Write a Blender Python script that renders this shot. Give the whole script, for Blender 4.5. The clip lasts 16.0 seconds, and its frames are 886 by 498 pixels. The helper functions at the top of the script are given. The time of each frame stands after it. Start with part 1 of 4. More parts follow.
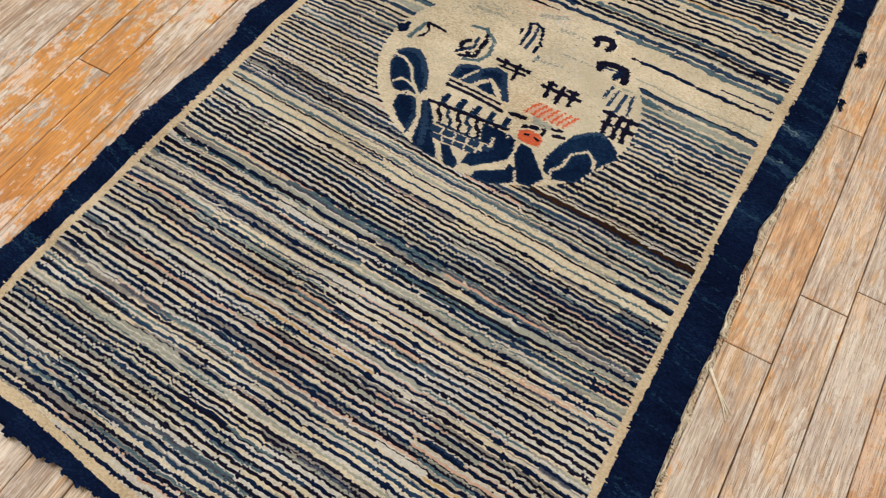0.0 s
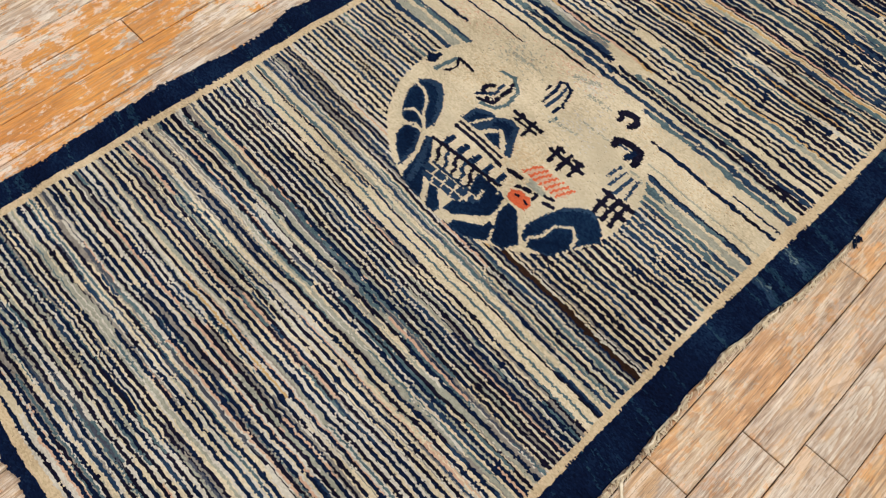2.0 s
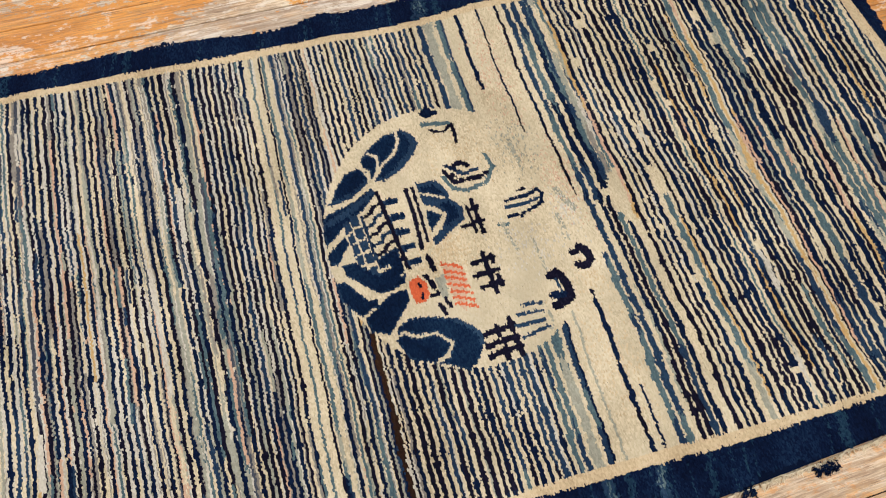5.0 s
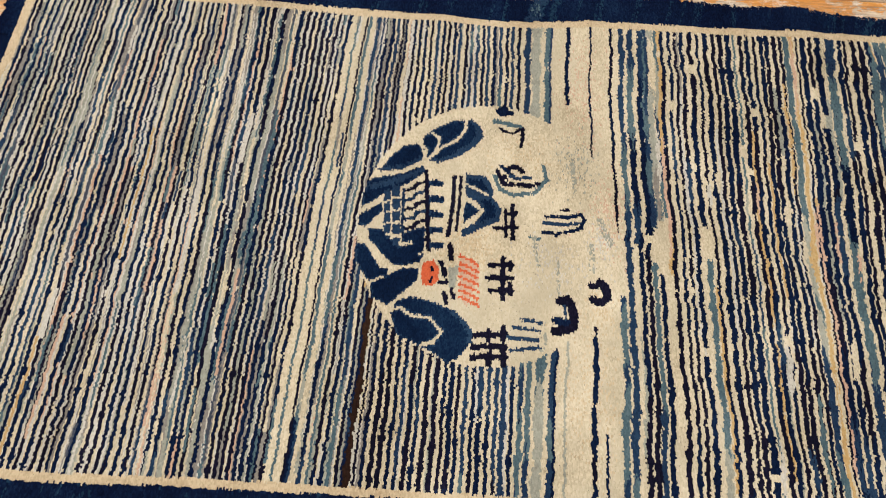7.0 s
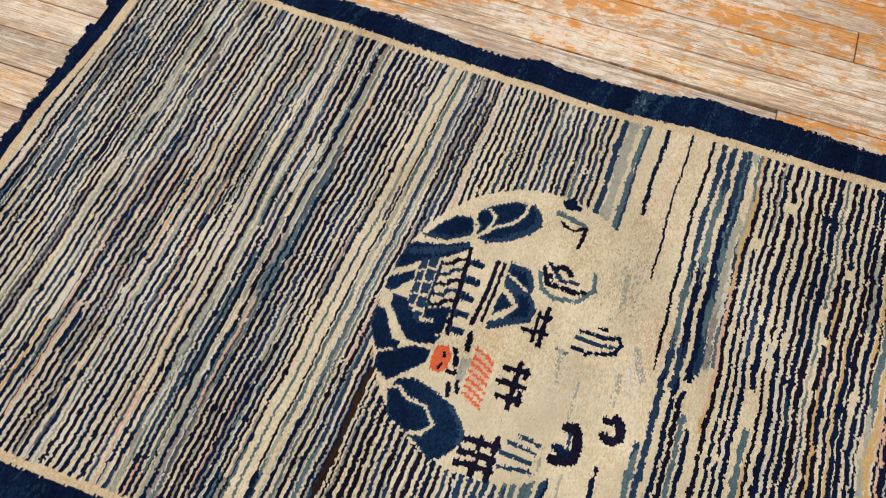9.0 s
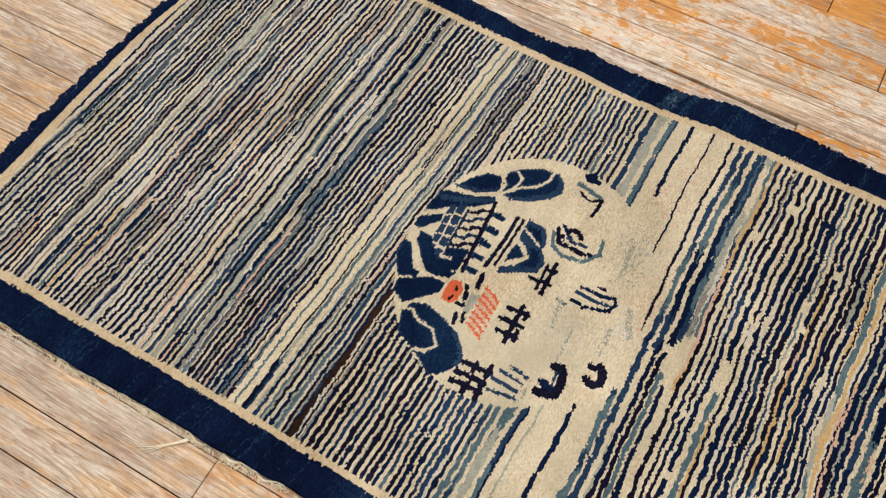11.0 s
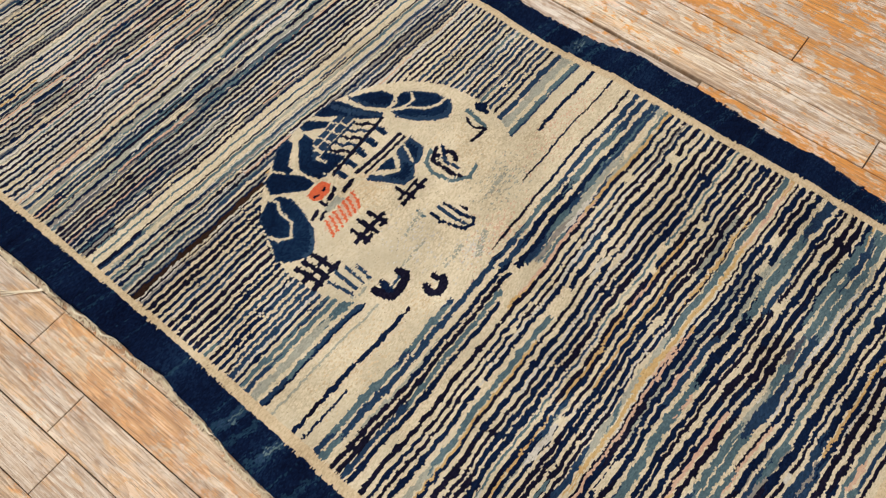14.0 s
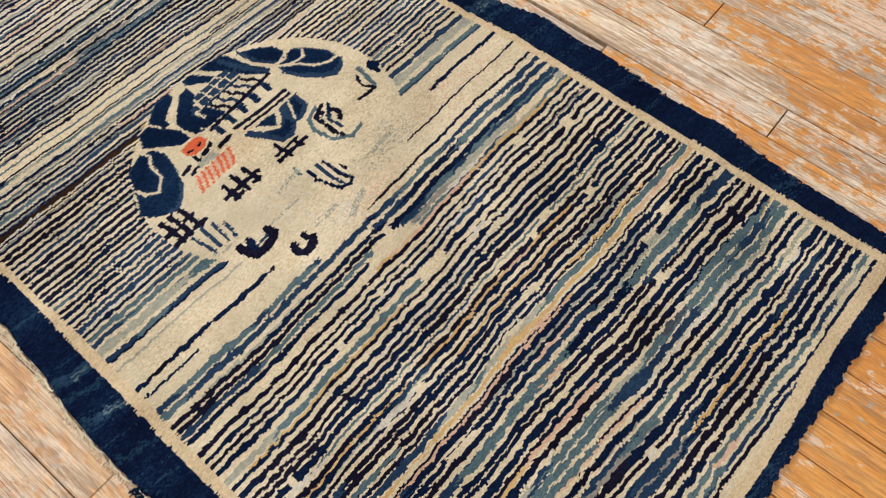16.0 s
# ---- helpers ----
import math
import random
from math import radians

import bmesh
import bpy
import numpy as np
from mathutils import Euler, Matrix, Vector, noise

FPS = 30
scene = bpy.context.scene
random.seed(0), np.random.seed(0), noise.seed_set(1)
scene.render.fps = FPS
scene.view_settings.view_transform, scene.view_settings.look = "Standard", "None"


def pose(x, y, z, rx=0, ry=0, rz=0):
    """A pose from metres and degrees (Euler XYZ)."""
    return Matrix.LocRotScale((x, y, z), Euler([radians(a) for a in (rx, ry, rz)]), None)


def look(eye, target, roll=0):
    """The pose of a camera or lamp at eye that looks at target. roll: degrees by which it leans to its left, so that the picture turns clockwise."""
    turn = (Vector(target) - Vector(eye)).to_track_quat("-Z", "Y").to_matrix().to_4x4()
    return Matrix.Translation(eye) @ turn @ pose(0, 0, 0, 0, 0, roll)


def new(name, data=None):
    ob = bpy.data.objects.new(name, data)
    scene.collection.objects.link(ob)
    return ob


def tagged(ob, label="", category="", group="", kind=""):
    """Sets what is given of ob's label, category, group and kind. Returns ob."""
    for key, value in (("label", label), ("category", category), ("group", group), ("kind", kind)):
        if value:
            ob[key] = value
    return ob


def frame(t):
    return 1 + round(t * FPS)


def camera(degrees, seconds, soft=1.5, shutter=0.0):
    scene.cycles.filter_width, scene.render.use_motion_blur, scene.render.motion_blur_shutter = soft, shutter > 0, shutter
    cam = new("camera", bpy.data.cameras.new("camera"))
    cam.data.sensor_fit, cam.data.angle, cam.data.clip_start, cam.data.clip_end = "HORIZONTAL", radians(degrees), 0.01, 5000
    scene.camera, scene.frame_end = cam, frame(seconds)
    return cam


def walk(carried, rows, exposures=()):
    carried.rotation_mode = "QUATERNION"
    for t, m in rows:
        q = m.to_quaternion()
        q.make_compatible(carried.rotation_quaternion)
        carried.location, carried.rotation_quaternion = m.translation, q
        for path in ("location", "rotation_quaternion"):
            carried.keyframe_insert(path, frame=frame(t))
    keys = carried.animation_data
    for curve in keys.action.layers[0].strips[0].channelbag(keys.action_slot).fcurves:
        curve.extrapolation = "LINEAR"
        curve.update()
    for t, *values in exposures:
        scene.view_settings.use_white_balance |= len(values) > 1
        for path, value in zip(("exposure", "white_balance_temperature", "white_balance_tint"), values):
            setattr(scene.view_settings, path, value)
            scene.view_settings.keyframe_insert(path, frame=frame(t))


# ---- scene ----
cam = camera(56.3, 16.0, soft=1.1)
PATH = [
    (0, (-0.666, -0.26, 0.882), (0.228, 0.253, -0.833), 2.4),
    (0.5, (-0.627, -0.288, 0.89), (0.245, 0.259, -0.825), 3.4),
    (1, (-0.603, -0.349, 0.907), (0.23, 0.247, -0.811), 4.3),
    (1.5, (-0.577, -0.357, 0.924), (0.209, 0.269, -0.806), 5.4),
    (2, (-0.512, -0.341, 0.917), (0.224, 0.323, -0.82), 5.9),
    (2.5, (-0.431, -0.334, 0.893), (0.261, 0.376, -0.844), 6.2),
    (3, (-0.368, -0.334, 0.883), (0.267, 0.404, -0.864), 6.6),
    (3.5, (-0.345, -0.386, 0.899), (0.227, 0.389, -0.854), 7.0),
    (4, (-0.314, -0.423, 0.938), (0.197, 0.388, -0.817), 7.4),
    (4.5, (-0.241, -0.416, 0.956), (0.187, 0.408, -0.815), 7.4),
    (4.7, (-0.193, -0.396, 0.95), (0.193, 0.426, -0.832), 6.9),
    (6.8, (0.017, -0.433, 0.948), (0.034, 0.45, -0.846), 3.9),
    (7, (0.028, -0.435, 0.956), (-0.002, 0.447, -0.838), 2.9),
    (7.5, (0.046, -0.406, 0.96), (-0.062, 0.46, -0.839), 2.0),
    (8, (0.071, -0.337, 0.943), (-0.11, 0.514, -0.858), 1.4),
    (8.2, (0.084, -0.293, 0.934), (-0.132, 0.539, -0.872), 0.7),
    (10.3, (0.152, -0.353, 0.987), (-0.259, 0.47, -0.79), 1.8),
    (10.5, (0.166, -0.373, 0.994), (-0.261, 0.446, -0.78), 1.5),
    (11, (0.211, -0.408, 1.01), (-0.244, 0.392, -0.766), 1.4),
    (11.5, (0.283, -0.374, 0.988), (-0.216, 0.417, -0.78), 0.7),
    (12, (0.35, -0.304, 0.96), (-0.176, 0.479, -0.803), 0.7),
    (12.5, (0.387, -0.254, 0.942), (-0.157, 0.517, -0.821), 1.0),
    (13, (0.417, -0.257, 0.933), (-0.153, 0.505, -0.826), 0.7),
    (13.5, (0.466, -0.307, 0.957), (-0.127, 0.439, -0.801), 0.2),
    (14, (0.518, -0.368, 0.971), (-0.09, 0.366, -0.787), -0.1),
    (14.5, (0.57, -0.396, 0.962), (-0.047, 0.332, -0.796), -0.4),
    (15, (0.596, -0.375, 0.945), (-0.022, 0.349, -0.814), -0.2),
    (15.5, (0.619, -0.323, 0.923), (0.007, 0.403, -0.837), 0.4),
    (16, (0.664, -0.274, 0.902), (0.036, 0.45, -0.853), 0.2),
]
EXPOSURES = [(0, -0.15), (1, -0.10), (2.5, -0.06), (4.5, 0.02), (7, 0.06), (8.2, -0.02), (10.5, -0.04), (14, 0.0), (16, 0.02)]
walk(cam, [(t, look(eye, target, roll)) for t, eye, target, roll in PATH], EXPOSURES)

# ---- room light ----
def area_lamp(name, x, y, z, sx, sy, watts, color, target=None):
    data = bpy.data.lights.new(name, "AREA")
    data.shape, data.size, data.size_y, data.energy, data.color = "RECTANGLE", sx, sy, watts, color
    ob = new(name, data)
    ob.matrix_world = look((x, y, z), target or (x, y + 0.001, 0))
    return ob


LAMP = (0.935, 0.96, 1.0)
area_lamp("ceiling_lamp_1", -0.8, 0.9, 2.55, 1.2, 0.5, 46, LAMP)
area_lamp("ceiling_lamp_2", 0.6, -0.9, 2.55, 0.5, 1.2, 40, LAMP)
world = bpy.data.worlds.new("world")
world.use_nodes = True
world.node_tree.nodes["Background"].inputs[0].default_value = (0.9, 0.95, 1.0, 1)
world.node_tree.nodes["Background"].inputs[1].default_value = 0.2
scene.world = world


# ---- materials ----
class Nodes:
    """A small writer of node trees."""

    def __init__(self, name):
        self.mat = bpy.data.materials.new(name)
        self.mat.use_nodes = True
        self.tree = self.mat.node_tree
        self.bsdf = self.tree.nodes["Principled BSDF"]

    def node(self, kind, **sets):
        n = self.tree.nodes.new(kind)
        for key, value in sets.items():
            if key == "operation":
                n.operation = value
            elif key == "data_type":
                n.data_type = value
            elif key == "blend_type":
                n.blend_type = value
            elif key == "feature":
                n.feature = value
        return n

    def link(self, a, b):
        self.tree.links.new(a, b)

    def put(self, socket, value):
        if isinstance(value, bpy.types.NodeSocket):
            self.link(value, socket)
        else:
            socket.default_value = value

    def math(self, op, a, b=0.0, clamp=False):
        n = self.node("ShaderNodeMath", operation=op)
        n.use_clamp = clamp
        self.put(n.inputs[0], a)
        self.put(n.inputs[1], b)
        return n.outputs[0]

    def noise(self, vector, scale, detail=3.0, rough=0.55):
        n = self.node("ShaderNodeTexNoise")
        self.put(n.inputs["Vector"], vector)
        n.inputs["Scale"].default_value = scale
        n.inputs["Detail"].default_value = detail
        n.inputs["Roughness"].default_value = rough
        return n.outputs["Fac"]

    def ramp(self, fac, stops):
        n = self.node("ShaderNodeValToRGB")
        self.put(n.inputs[0], fac)
        el = n.color_ramp.elements
        while len(el) < len(stops):
            el.new(0.5)
        for e, (pos, col) in zip(el, stops):
            e.position, e.color = pos, (*col, 1) if len(col) == 3 else col
        return n.outputs[0]

    def mix(self, fac, a, b, blend="MIX"):
        n = self.node("ShaderNodeMix", data_type="RGBA", blend_type=blend)
        self.put(n.inputs[0], fac)
        for socket, value in ((n.inputs[6], a), (n.inputs[7], b)):
            self.put(socket, (*value, 1) if isinstance(value, tuple) and len(value) == 3 else value)
        return n.outputs[2]

    def mapped(self, vector, scale, turn=(0, 0, 0), shift=(0, 0, 0)):
        n = self.node("ShaderNodeMapping")
        self.put(n.inputs[0], vector)
        n.inputs[1].default_value, n.inputs[2].default_value, n.inputs[3].default_value = shift, turn, scale
        return n.outputs[0]

    def bump(self, height, strength, distance):
        n = self.node("ShaderNodeBump")
        n.inputs["Strength"].default_value, n.inputs["Distance"].default_value = strength, distance
        self.put(n.inputs["Height"], height)
        self.link(n.outputs[0], self.bsdf.inputs["Normal"])


def wool(name, low, mid, high, sheen=0.25, gloss=0.15, other=None):
    """Knotted wool: each tuft a little different, streaks of uneven dye, fine fibre."""
    m = Nodes(name)
    geo, co = m.node("ShaderNodeNewGeometry"), m.node("ShaderNodeTexCoord")
    streak = m.noise(m.mapped(co.outputs["Object"], (1.0, 0.35, 1.0)), 26, 3)
    fine = m.noise(co.outputs["Object"], 900, 2)
    wear = m.noise(co.outputs["Object"], 7, 4, 0.6)
    fac = m.math("ADD", m.math("MULTIPLY", geo.outputs["Random Per Island"], 0.3), m.math("MULTIPLY", streak, 0.5))
    fac = m.math("ADD", fac, m.math("MULTIPLY", m.math("SUBTRACT", wear, 0.46), 0.8))
    fac = m.math("ADD", fac, m.math("MULTIPLY", m.math("SUBTRACT", fine, 0.5), 0.2), True)
    col = m.ramp(fac, [(0.12, low), (0.48, mid), (0.85, high)])
    if other:
        worn = m.math("MULTIPLY", m.math("SUBTRACT", m.noise(m.mapped(co.outputs["Object"], (1.0, 0.8, 1.0)), 11, 5, 0.65), 0.45), 4.0, True)
        col = m.mix(m.math("MULTIPLY", worn, 0.75), col, other)
    m.link(col, m.bsdf.inputs["Base Color"])
    m.bsdf.inputs["Roughness"].default_value = 0.92
    m.bsdf.inputs["Specular IOR Level"].default_value = gloss
    m.bsdf.inputs["Sheen Weight"].default_value = sheen
    m.bsdf.inputs["Sheen Roughness"].default_value = 0.5
    m.bump(m.noise(m.mapped(co.outputs["Object"], (1, 1, 0.3)), 1400, 2), 0.5, 0.0012)
    return m.mat


WOOL = {
    "c": wool("cream_wool", (0.38, 0.305, 0.19), (0.655, 0.55, 0.375), (0.82, 0.73, 0.55), 0.06, 0.15, (0.48, 0.41, 0.28)),
    "i": wool("faded_ivory_wool", (0.37, 0.325, 0.255), (0.575, 0.525, 0.435), (0.74, 0.69, 0.60), 0.08),
    "g": wool("tan_guard_wool", (0.40, 0.29, 0.165), (0.60, 0.465, 0.29), (0.74, 0.61, 0.41), 0.08),
    "k": wool("black_blue_wool", (0.003, 0.003, 0.007), (0.007, 0.0065, 0.017), (0.019, 0.017, 0.038), 0.0, 0.03),
    "n": wool("indigo_wool", (0.002, 0.004, 0.014), (0.004, 0.010, 0.033), (0.011, 0.027, 0.072), 0.0, 0.03),
    "b": wool("blue_wool", (0.005, 0.014, 0.04), (0.012, 0.034, 0.075), (0.034, 0.078, 0.135), 0.03),
    "t": wool("grey_teal_wool", (0.036, 0.066, 0.082), (0.08, 0.13, 0.145), (0.17, 0.225, 0.235), 0.05),
    "l": wool("pale_sage_wool", (0.21, 0.20, 0.155), (0.345, 0.338, 0.265), (0.47, 0.46, 0.375), 0.08),
    "a": wool("olive_grey_wool", (0.15, 0.13, 0.11), (0.265, 0.235, 0.195), (0.37, 0.34, 0.285), 0.06),
    "s": wool("slate_wool", (0.03, 0.036, 0.052), (0.06, 0.068, 0.09), (0.13, 0.14, 0.16), 0.04),
    "r": wool("dark_brown_wool", (0.014, 0.007, 0.005), (0.03, 0.014, 0.009), (0.07, 0.035, 0.016), 0.0, 0.03),
    "o": wool("gold_wool", (0.40, 0.24, 0.09), (0.55, 0.36, 0.15), (0.64, 0.47, 0.24), 0.1),
    "p": wool("pink_wool", (0.44, 0.26, 0.17), (0.58, 0.38, 0.26), (0.66, 0.49, 0.35), 0.1),
    "m": wool("mountain_indigo_wool", (0.002, 0.005, 0.017), (0.004, 0.0125, 0.038), (0.012, 0.035, 0.078), 0.0, 0.03),
    "w": wool("abrash_sheen_wool", (0.004, 0.012, 0.03), (0.012, 0.034, 0.066), (0.028, 0.07, 0.11), 0.0, 0.03),
    "d": wool("border_indigo_wool", (0.0018, 0.0032, 0.012), (0.0036, 0.009, 0.032), (0.013, 0.034, 0.080), 0.0, 0.03),
    "e": wool("red_wool", (0.44, 0.07, 0.024), (0.62, 0.12, 0.045), (0.72, 0.19, 0.09), 0.05),
}

# The planks' run: one joint passes (0, JOINT) and rises by SLOPE along x.
PITCH, JOINT, SLOPE = 0.0595, 0.259, 0.03


# where varnish has stayed (+) or gone (-): centre, half length along the boards, half width, amount
ISLANDS = (
    (-0.40, 0.50, 0.16, 0.07, 0.15), (-0.52, 0.62, 0.26, 0.10, 0.12), (-0.22, 0.575, 0.10, 0.03, 0.14), (-0.20, 0.74, 0.24, 0.07, -0.12),
    (-0.17, 0.50, 0.10, 0.035, -0.14), (0.03, 0.58, 0.09, 0.05, 0.10), (0.18, 0.53, 0.20, 0.045, -0.10), (0.26, 0.77, 0.18, 0.05, 0.15),
    (0.42, 0.57, 0.14, 0.06, -0.10), (0.48, 0.505, 0.12, 0.016, 0.20), (0.58, 0.63, 0.13, 0.05, 0.12), (0.55, 0.74, 0.12, 0.06, 0.07),
    (0.86, 0.24, 0.16, 0.24, 0.18), (-0.10, -0.42, 0.12, 0.05, 0.05), (0.30, -0.42, 0.20, 0.05, 0.06), (-0.80, 0.10, 0.20, 0.4, -0.10),
)


def oak(name):
    """Worn strip oak: bare greyed wood with open grain, islands of orange varnish, whitish scuffs."""
    m = Nodes(name)
    info, geo = m.node("ShaderNodeObjectInfo"), m.node("ShaderNodeNewGeometry")
    rnd = info.outputs["Random"]
    sep = m.node("ShaderNodeSeparateXYZ")
    m.link(geo.outputs["Position"], sep.inputs[0])
    shift = m.node("ShaderNodeCombineXYZ")
    m.put(shift.inputs[0], m.math("MULTIPLY", rnd, 37.0))
    m.put(shift.inputs[2], m.math("MULTIPLY", rnd, 11.0))
    place = m.mapped(geo.outputs["Position"], (1, 1, 1), (0, 0, -SLOPE))
    add = m.node("ShaderNodeVectorMath", operation="ADD")
    m.link(place, add.inputs[0])
    m.link(shift.outputs[0], add.inputs[1])
    own = add.outputs[0]

    def step(value, start, sharp):
        return m.math("MULTIPLY", m.math("SUBTRACT", value, start), sharp, True)

    # ring figure, open grain lines, fine pores and broad tone
    sway = m.noise(m.mapped(own, (1.3, 8, 1)), 1.0, 2)
    rings = m.math("ADD", m.math("MULTIPLY", sway, 34.0), m.math("MULTIPLY", m.noise(m.mapped(own, (9, 150, 1)), 1.0, 3), 1.1))
    saw = m.math("FRACT", rings)
    shown = step(m.noise(m.mapped(own, (1.6, 9, 1)), 1.0, 2), 0.40, 5.0)
    figure = m.math("MULTIPLY", m.math("POWER", saw, 2.6), shown)
    lines = m.noise(m.mapped(own, (6, 250, 1)), 1.0, 4, 0.72)
    lined = step(m.noise(m.mapped(own, (2.2, 14, 1), (0, 0, 0), (6, 1, 0)), 1.0, 3), 0.36, 4.0)
    dark_line = m.math("MULTIPLY", step(lines, 0.53, 22.0), lined)
    pale_line = step(m.math("SUBTRACT", 1.0, lines), 0.55, 20.0)
    grain = m.noise(m.mapped(own, (36, 420, 1)), 1.0, 3, 0.7)
    pore = step(m.noise(m.mapped(own, (26, 700, 1)), 1.0, 2, 0.5), 0.62, 26.0)
    blot = m.noise(m.mapped(own, (6, 22, 1)), 1.0, 7, 0.62)
    shade = m.math("ADD", m.math("MULTIPLY", grain, 0.5), m.math("MULTIPLY", blot, 0.5))
    bare = m.ramp(shade, [(0.37, (0.33, 0.245, 0.185)), (0.5, (0.62, 0.49, 0.365)), (0.61, (0.84, 0.74, 0.59))])
    tint = m.ramp(rnd, [(0.0, (0.84, 0.83, 0.83)), (0.35, (1.0, 0.97, 0.94)), (0.7, (1.0, 0.94, 0.84)), (1.0, (0.93, 0.86, 0.78))])
    bare = m.mix(1.0, bare, tint, "MULTIPLY")
    side = step(sep.outputs[1], 0.3, 5.0)
    end = step(sep.outputs[0], 0.62, 5.0)
    rich = m.math("MAXIMUM", side, end)
    # peach stain of old finish drawn into the wood
    peach = step(m.noise(m.mapped(own, (9, 34, 1), (0, 0, 0), (3, 8, 0)), 1.0, 7, 0.66), 0.52, 12.0)
    bare = m.mix(m.math("MULTIPLY", peach, m.math("SUBTRACT", 0.62, m.math("MULTIPLY", rich, 0.30))), bare, (0.76, 0.45, 0.20))
    # varnish islands
    field_ = m.math("MULTIPLY", rich, 0.07)
    for cx, cy, rx, ry, much in ISLANDS:
        off = m.node("ShaderNodeVectorMath", operation="SUBTRACT")
        m.link(geo.outputs["Position"], off.inputs[0])
        off.inputs[1].default_value = (cx, cy, 0)
        size = m.node("ShaderNodeVectorMath", operation="LENGTH")
        m.link(m.mapped(off.outputs[0], (1 / rx, 1 / ry, 0)), size.inputs[0])
        near = m.math("MULTIPLY", m.math("SUBTRACT", 1.5, size.outputs["Value"]), 1.0, True)
        field_ = m.math("ADD", field_, m.math("MULTIPLY", near, much))
    patch = m.noise(m.mapped(own, (10, 20, 1), (0, 0, 0), (1.7, 0.4, 0)), 1.0, 8, 0.66)
    chips = m.noise(m.mapped(place, (60, 95, 1)), 1.0, 6, 0.72)
    worn = m.math("ADD", patch, field_)
    worn = m.math("ADD", worn, m.math("MULTIPLY", m.math("SUBTRACT", chips, 0.5), 0.75))
    worn = m.math("SUBTRACT", worn, m.math("MULTIPLY", m.math("SUBTRACT", lines, 0.5), 0.30))
    worn = m.math("ADD", worn, m.math("MULTIPLY", m.math("SUBTRACT", rnd, 0.5), 0.20))
    varnish = m.math("MULTIPLY", step(worn, 0.56, 26.0), m.math("ADD", 0.5, m.math("MULTIPLY", rich, 0.42)))
    honey = m.ramp(shade, [(0.36, (0.38, 0.115, 0.018)), (0.5, (0.67, 0.235, 0.03)), (0.64, (0.80, 0.38, 0.075))])
    amber = m.mix(m.math("MULTIPLY", m.noise(m.mapped(own, (3, 9, 1)), 1.0, 3), 0.6), honey, (0.76, 0.36, 0.055))
    col = m.mix(varnish, bare, amber)
    # whitish scuffs and flecks
    scuff = m.noise(m.mapped(place, (34, 62, 1), (0, 0, 0), (5.1, 2.2, 0)), 1.0, 9, 0.74)
    cloud = m.noise(m.mapped(place, (4, 8, 1), (0, 0, 0), (9.1, 7.2, 0)), 1.0, 2)
    white = step(m.math("ADD", scuff, m.math("MULTIPLY", m.math("SUBTRACT", cloud, 0.5), 0.6)), 0.54, 30.0)
    col = m.mix(m.math("MULTIPLY", white, m.math("ADD", 0.26, m.math("MULTIPLY", rich, 0.30))), col, (0.85, 0.78, 0.68))
    col = m.mix(m.math("MULTIPLY", pale_line, m.math("MULTIPLY", m.math("ADD", 0.2, m.math("MULTIPLY", lined, 0.3)), m.math("SUBTRACT", 1.0, m.math("MULTIPLY", varnish, 0.75)))), col, (0.88, 0.79, 0.66))
    col = m.mix(m.math("MULTIPLY", figure, 0.62), col, (0.40, 0.22, 0.11))
    col = m.mix(m.math("MULTIPLY", dark_line, 0.62), col, (0.27, 0.155, 0.085))
    fleck = m.noise(m.mapped(place, (120, 260, 1)), 1.0, 4, 0.7)
    col = m.mix(m.math("MULTIPLY", step(m.math("SUBTRACT", 1.0, fleck), 0.57, 16.0), 0.42), col, (0.34, 0.21, 0.12))
    col = m.mix(m.math("MULTIPLY", pore, 0.65), col, (0.20, 0.125, 0.075))
    m.link(col, m.bsdf.inputs["Base Color"])
    m.link(m.math("SUBTRACT", 0.62, m.math("MULTIPLY", varnish, 0.2)), m.bsdf.inputs["Roughness"])
    m.bsdf.inputs["Specular IOR Level"].default_value = 0.35
    relief = m.math("SUBTRACT", m.math("ADD", grain, m.math("MULTIPLY", varnish, 0.25)), m.math("ADD", m.math("MULTIPLY", pore, 0.7), m.math("MULTIPLY", dark_line, 0.4)))
    m.bump(relief, 0.4, 0.0012)
    return m.mat


def plain(name, a, b, scale=3.0, rough=0.8):
    m = Nodes(name)
    co = m.node("ShaderNodeTexCoord")
    m.link(m.ramp(m.noise(co.outputs["Object"], scale, 5), [(0.3, a), (0.7, b)]), m.bsdf.inputs["Base Color"])
    m.bsdf.inputs["Roughness"].default_value = rough
    m.bump(m.noise(co.outputs["Object"], scale * 60, 2), 0.15, 0.001)
    return m.mat


OAK = oak("worn_oak")
COTTON = plain("cream_cotton", (0.72, 0.60, 0.41), (0.88, 0.78, 0.59), 140, 0.9)
# near-black base under the boards: the shade of the deep joints as colour
GAP = plain("dark_joint_shade", (0.014, 0.010, 0.007), (0.03, 0.021, 0.015), 20, 0.95)
PLASTER = plain("wall_paint", (0.66, 0.62, 0.56), (0.74, 0.70, 0.64))
CEILING = plain("ceiling_paint", (0.76, 0.75, 0.72), (0.8, 0.79, 0.77))


# ---- helpers for meshes ----
def mesh_from(name, verts, faces, mats, indices=None, smooth=False):
    me = bpy.data.meshes.new(name)
    me.from_pydata(verts, [], faces)
    for m in mats:
        me.materials.append(m)
    if indices is not None:
        me.polygons.foreach_set("material_index", np.asarray(indices, np.int32))
    me.polygons.foreach_set("use_smooth", np.full(len(me.polygons), smooth))
    me.update()
    return me


def child(name, me, parent, label=""):
    ob = new(name, me)
    ob.parent = parent
    return tagged(ob, label) if label else ob


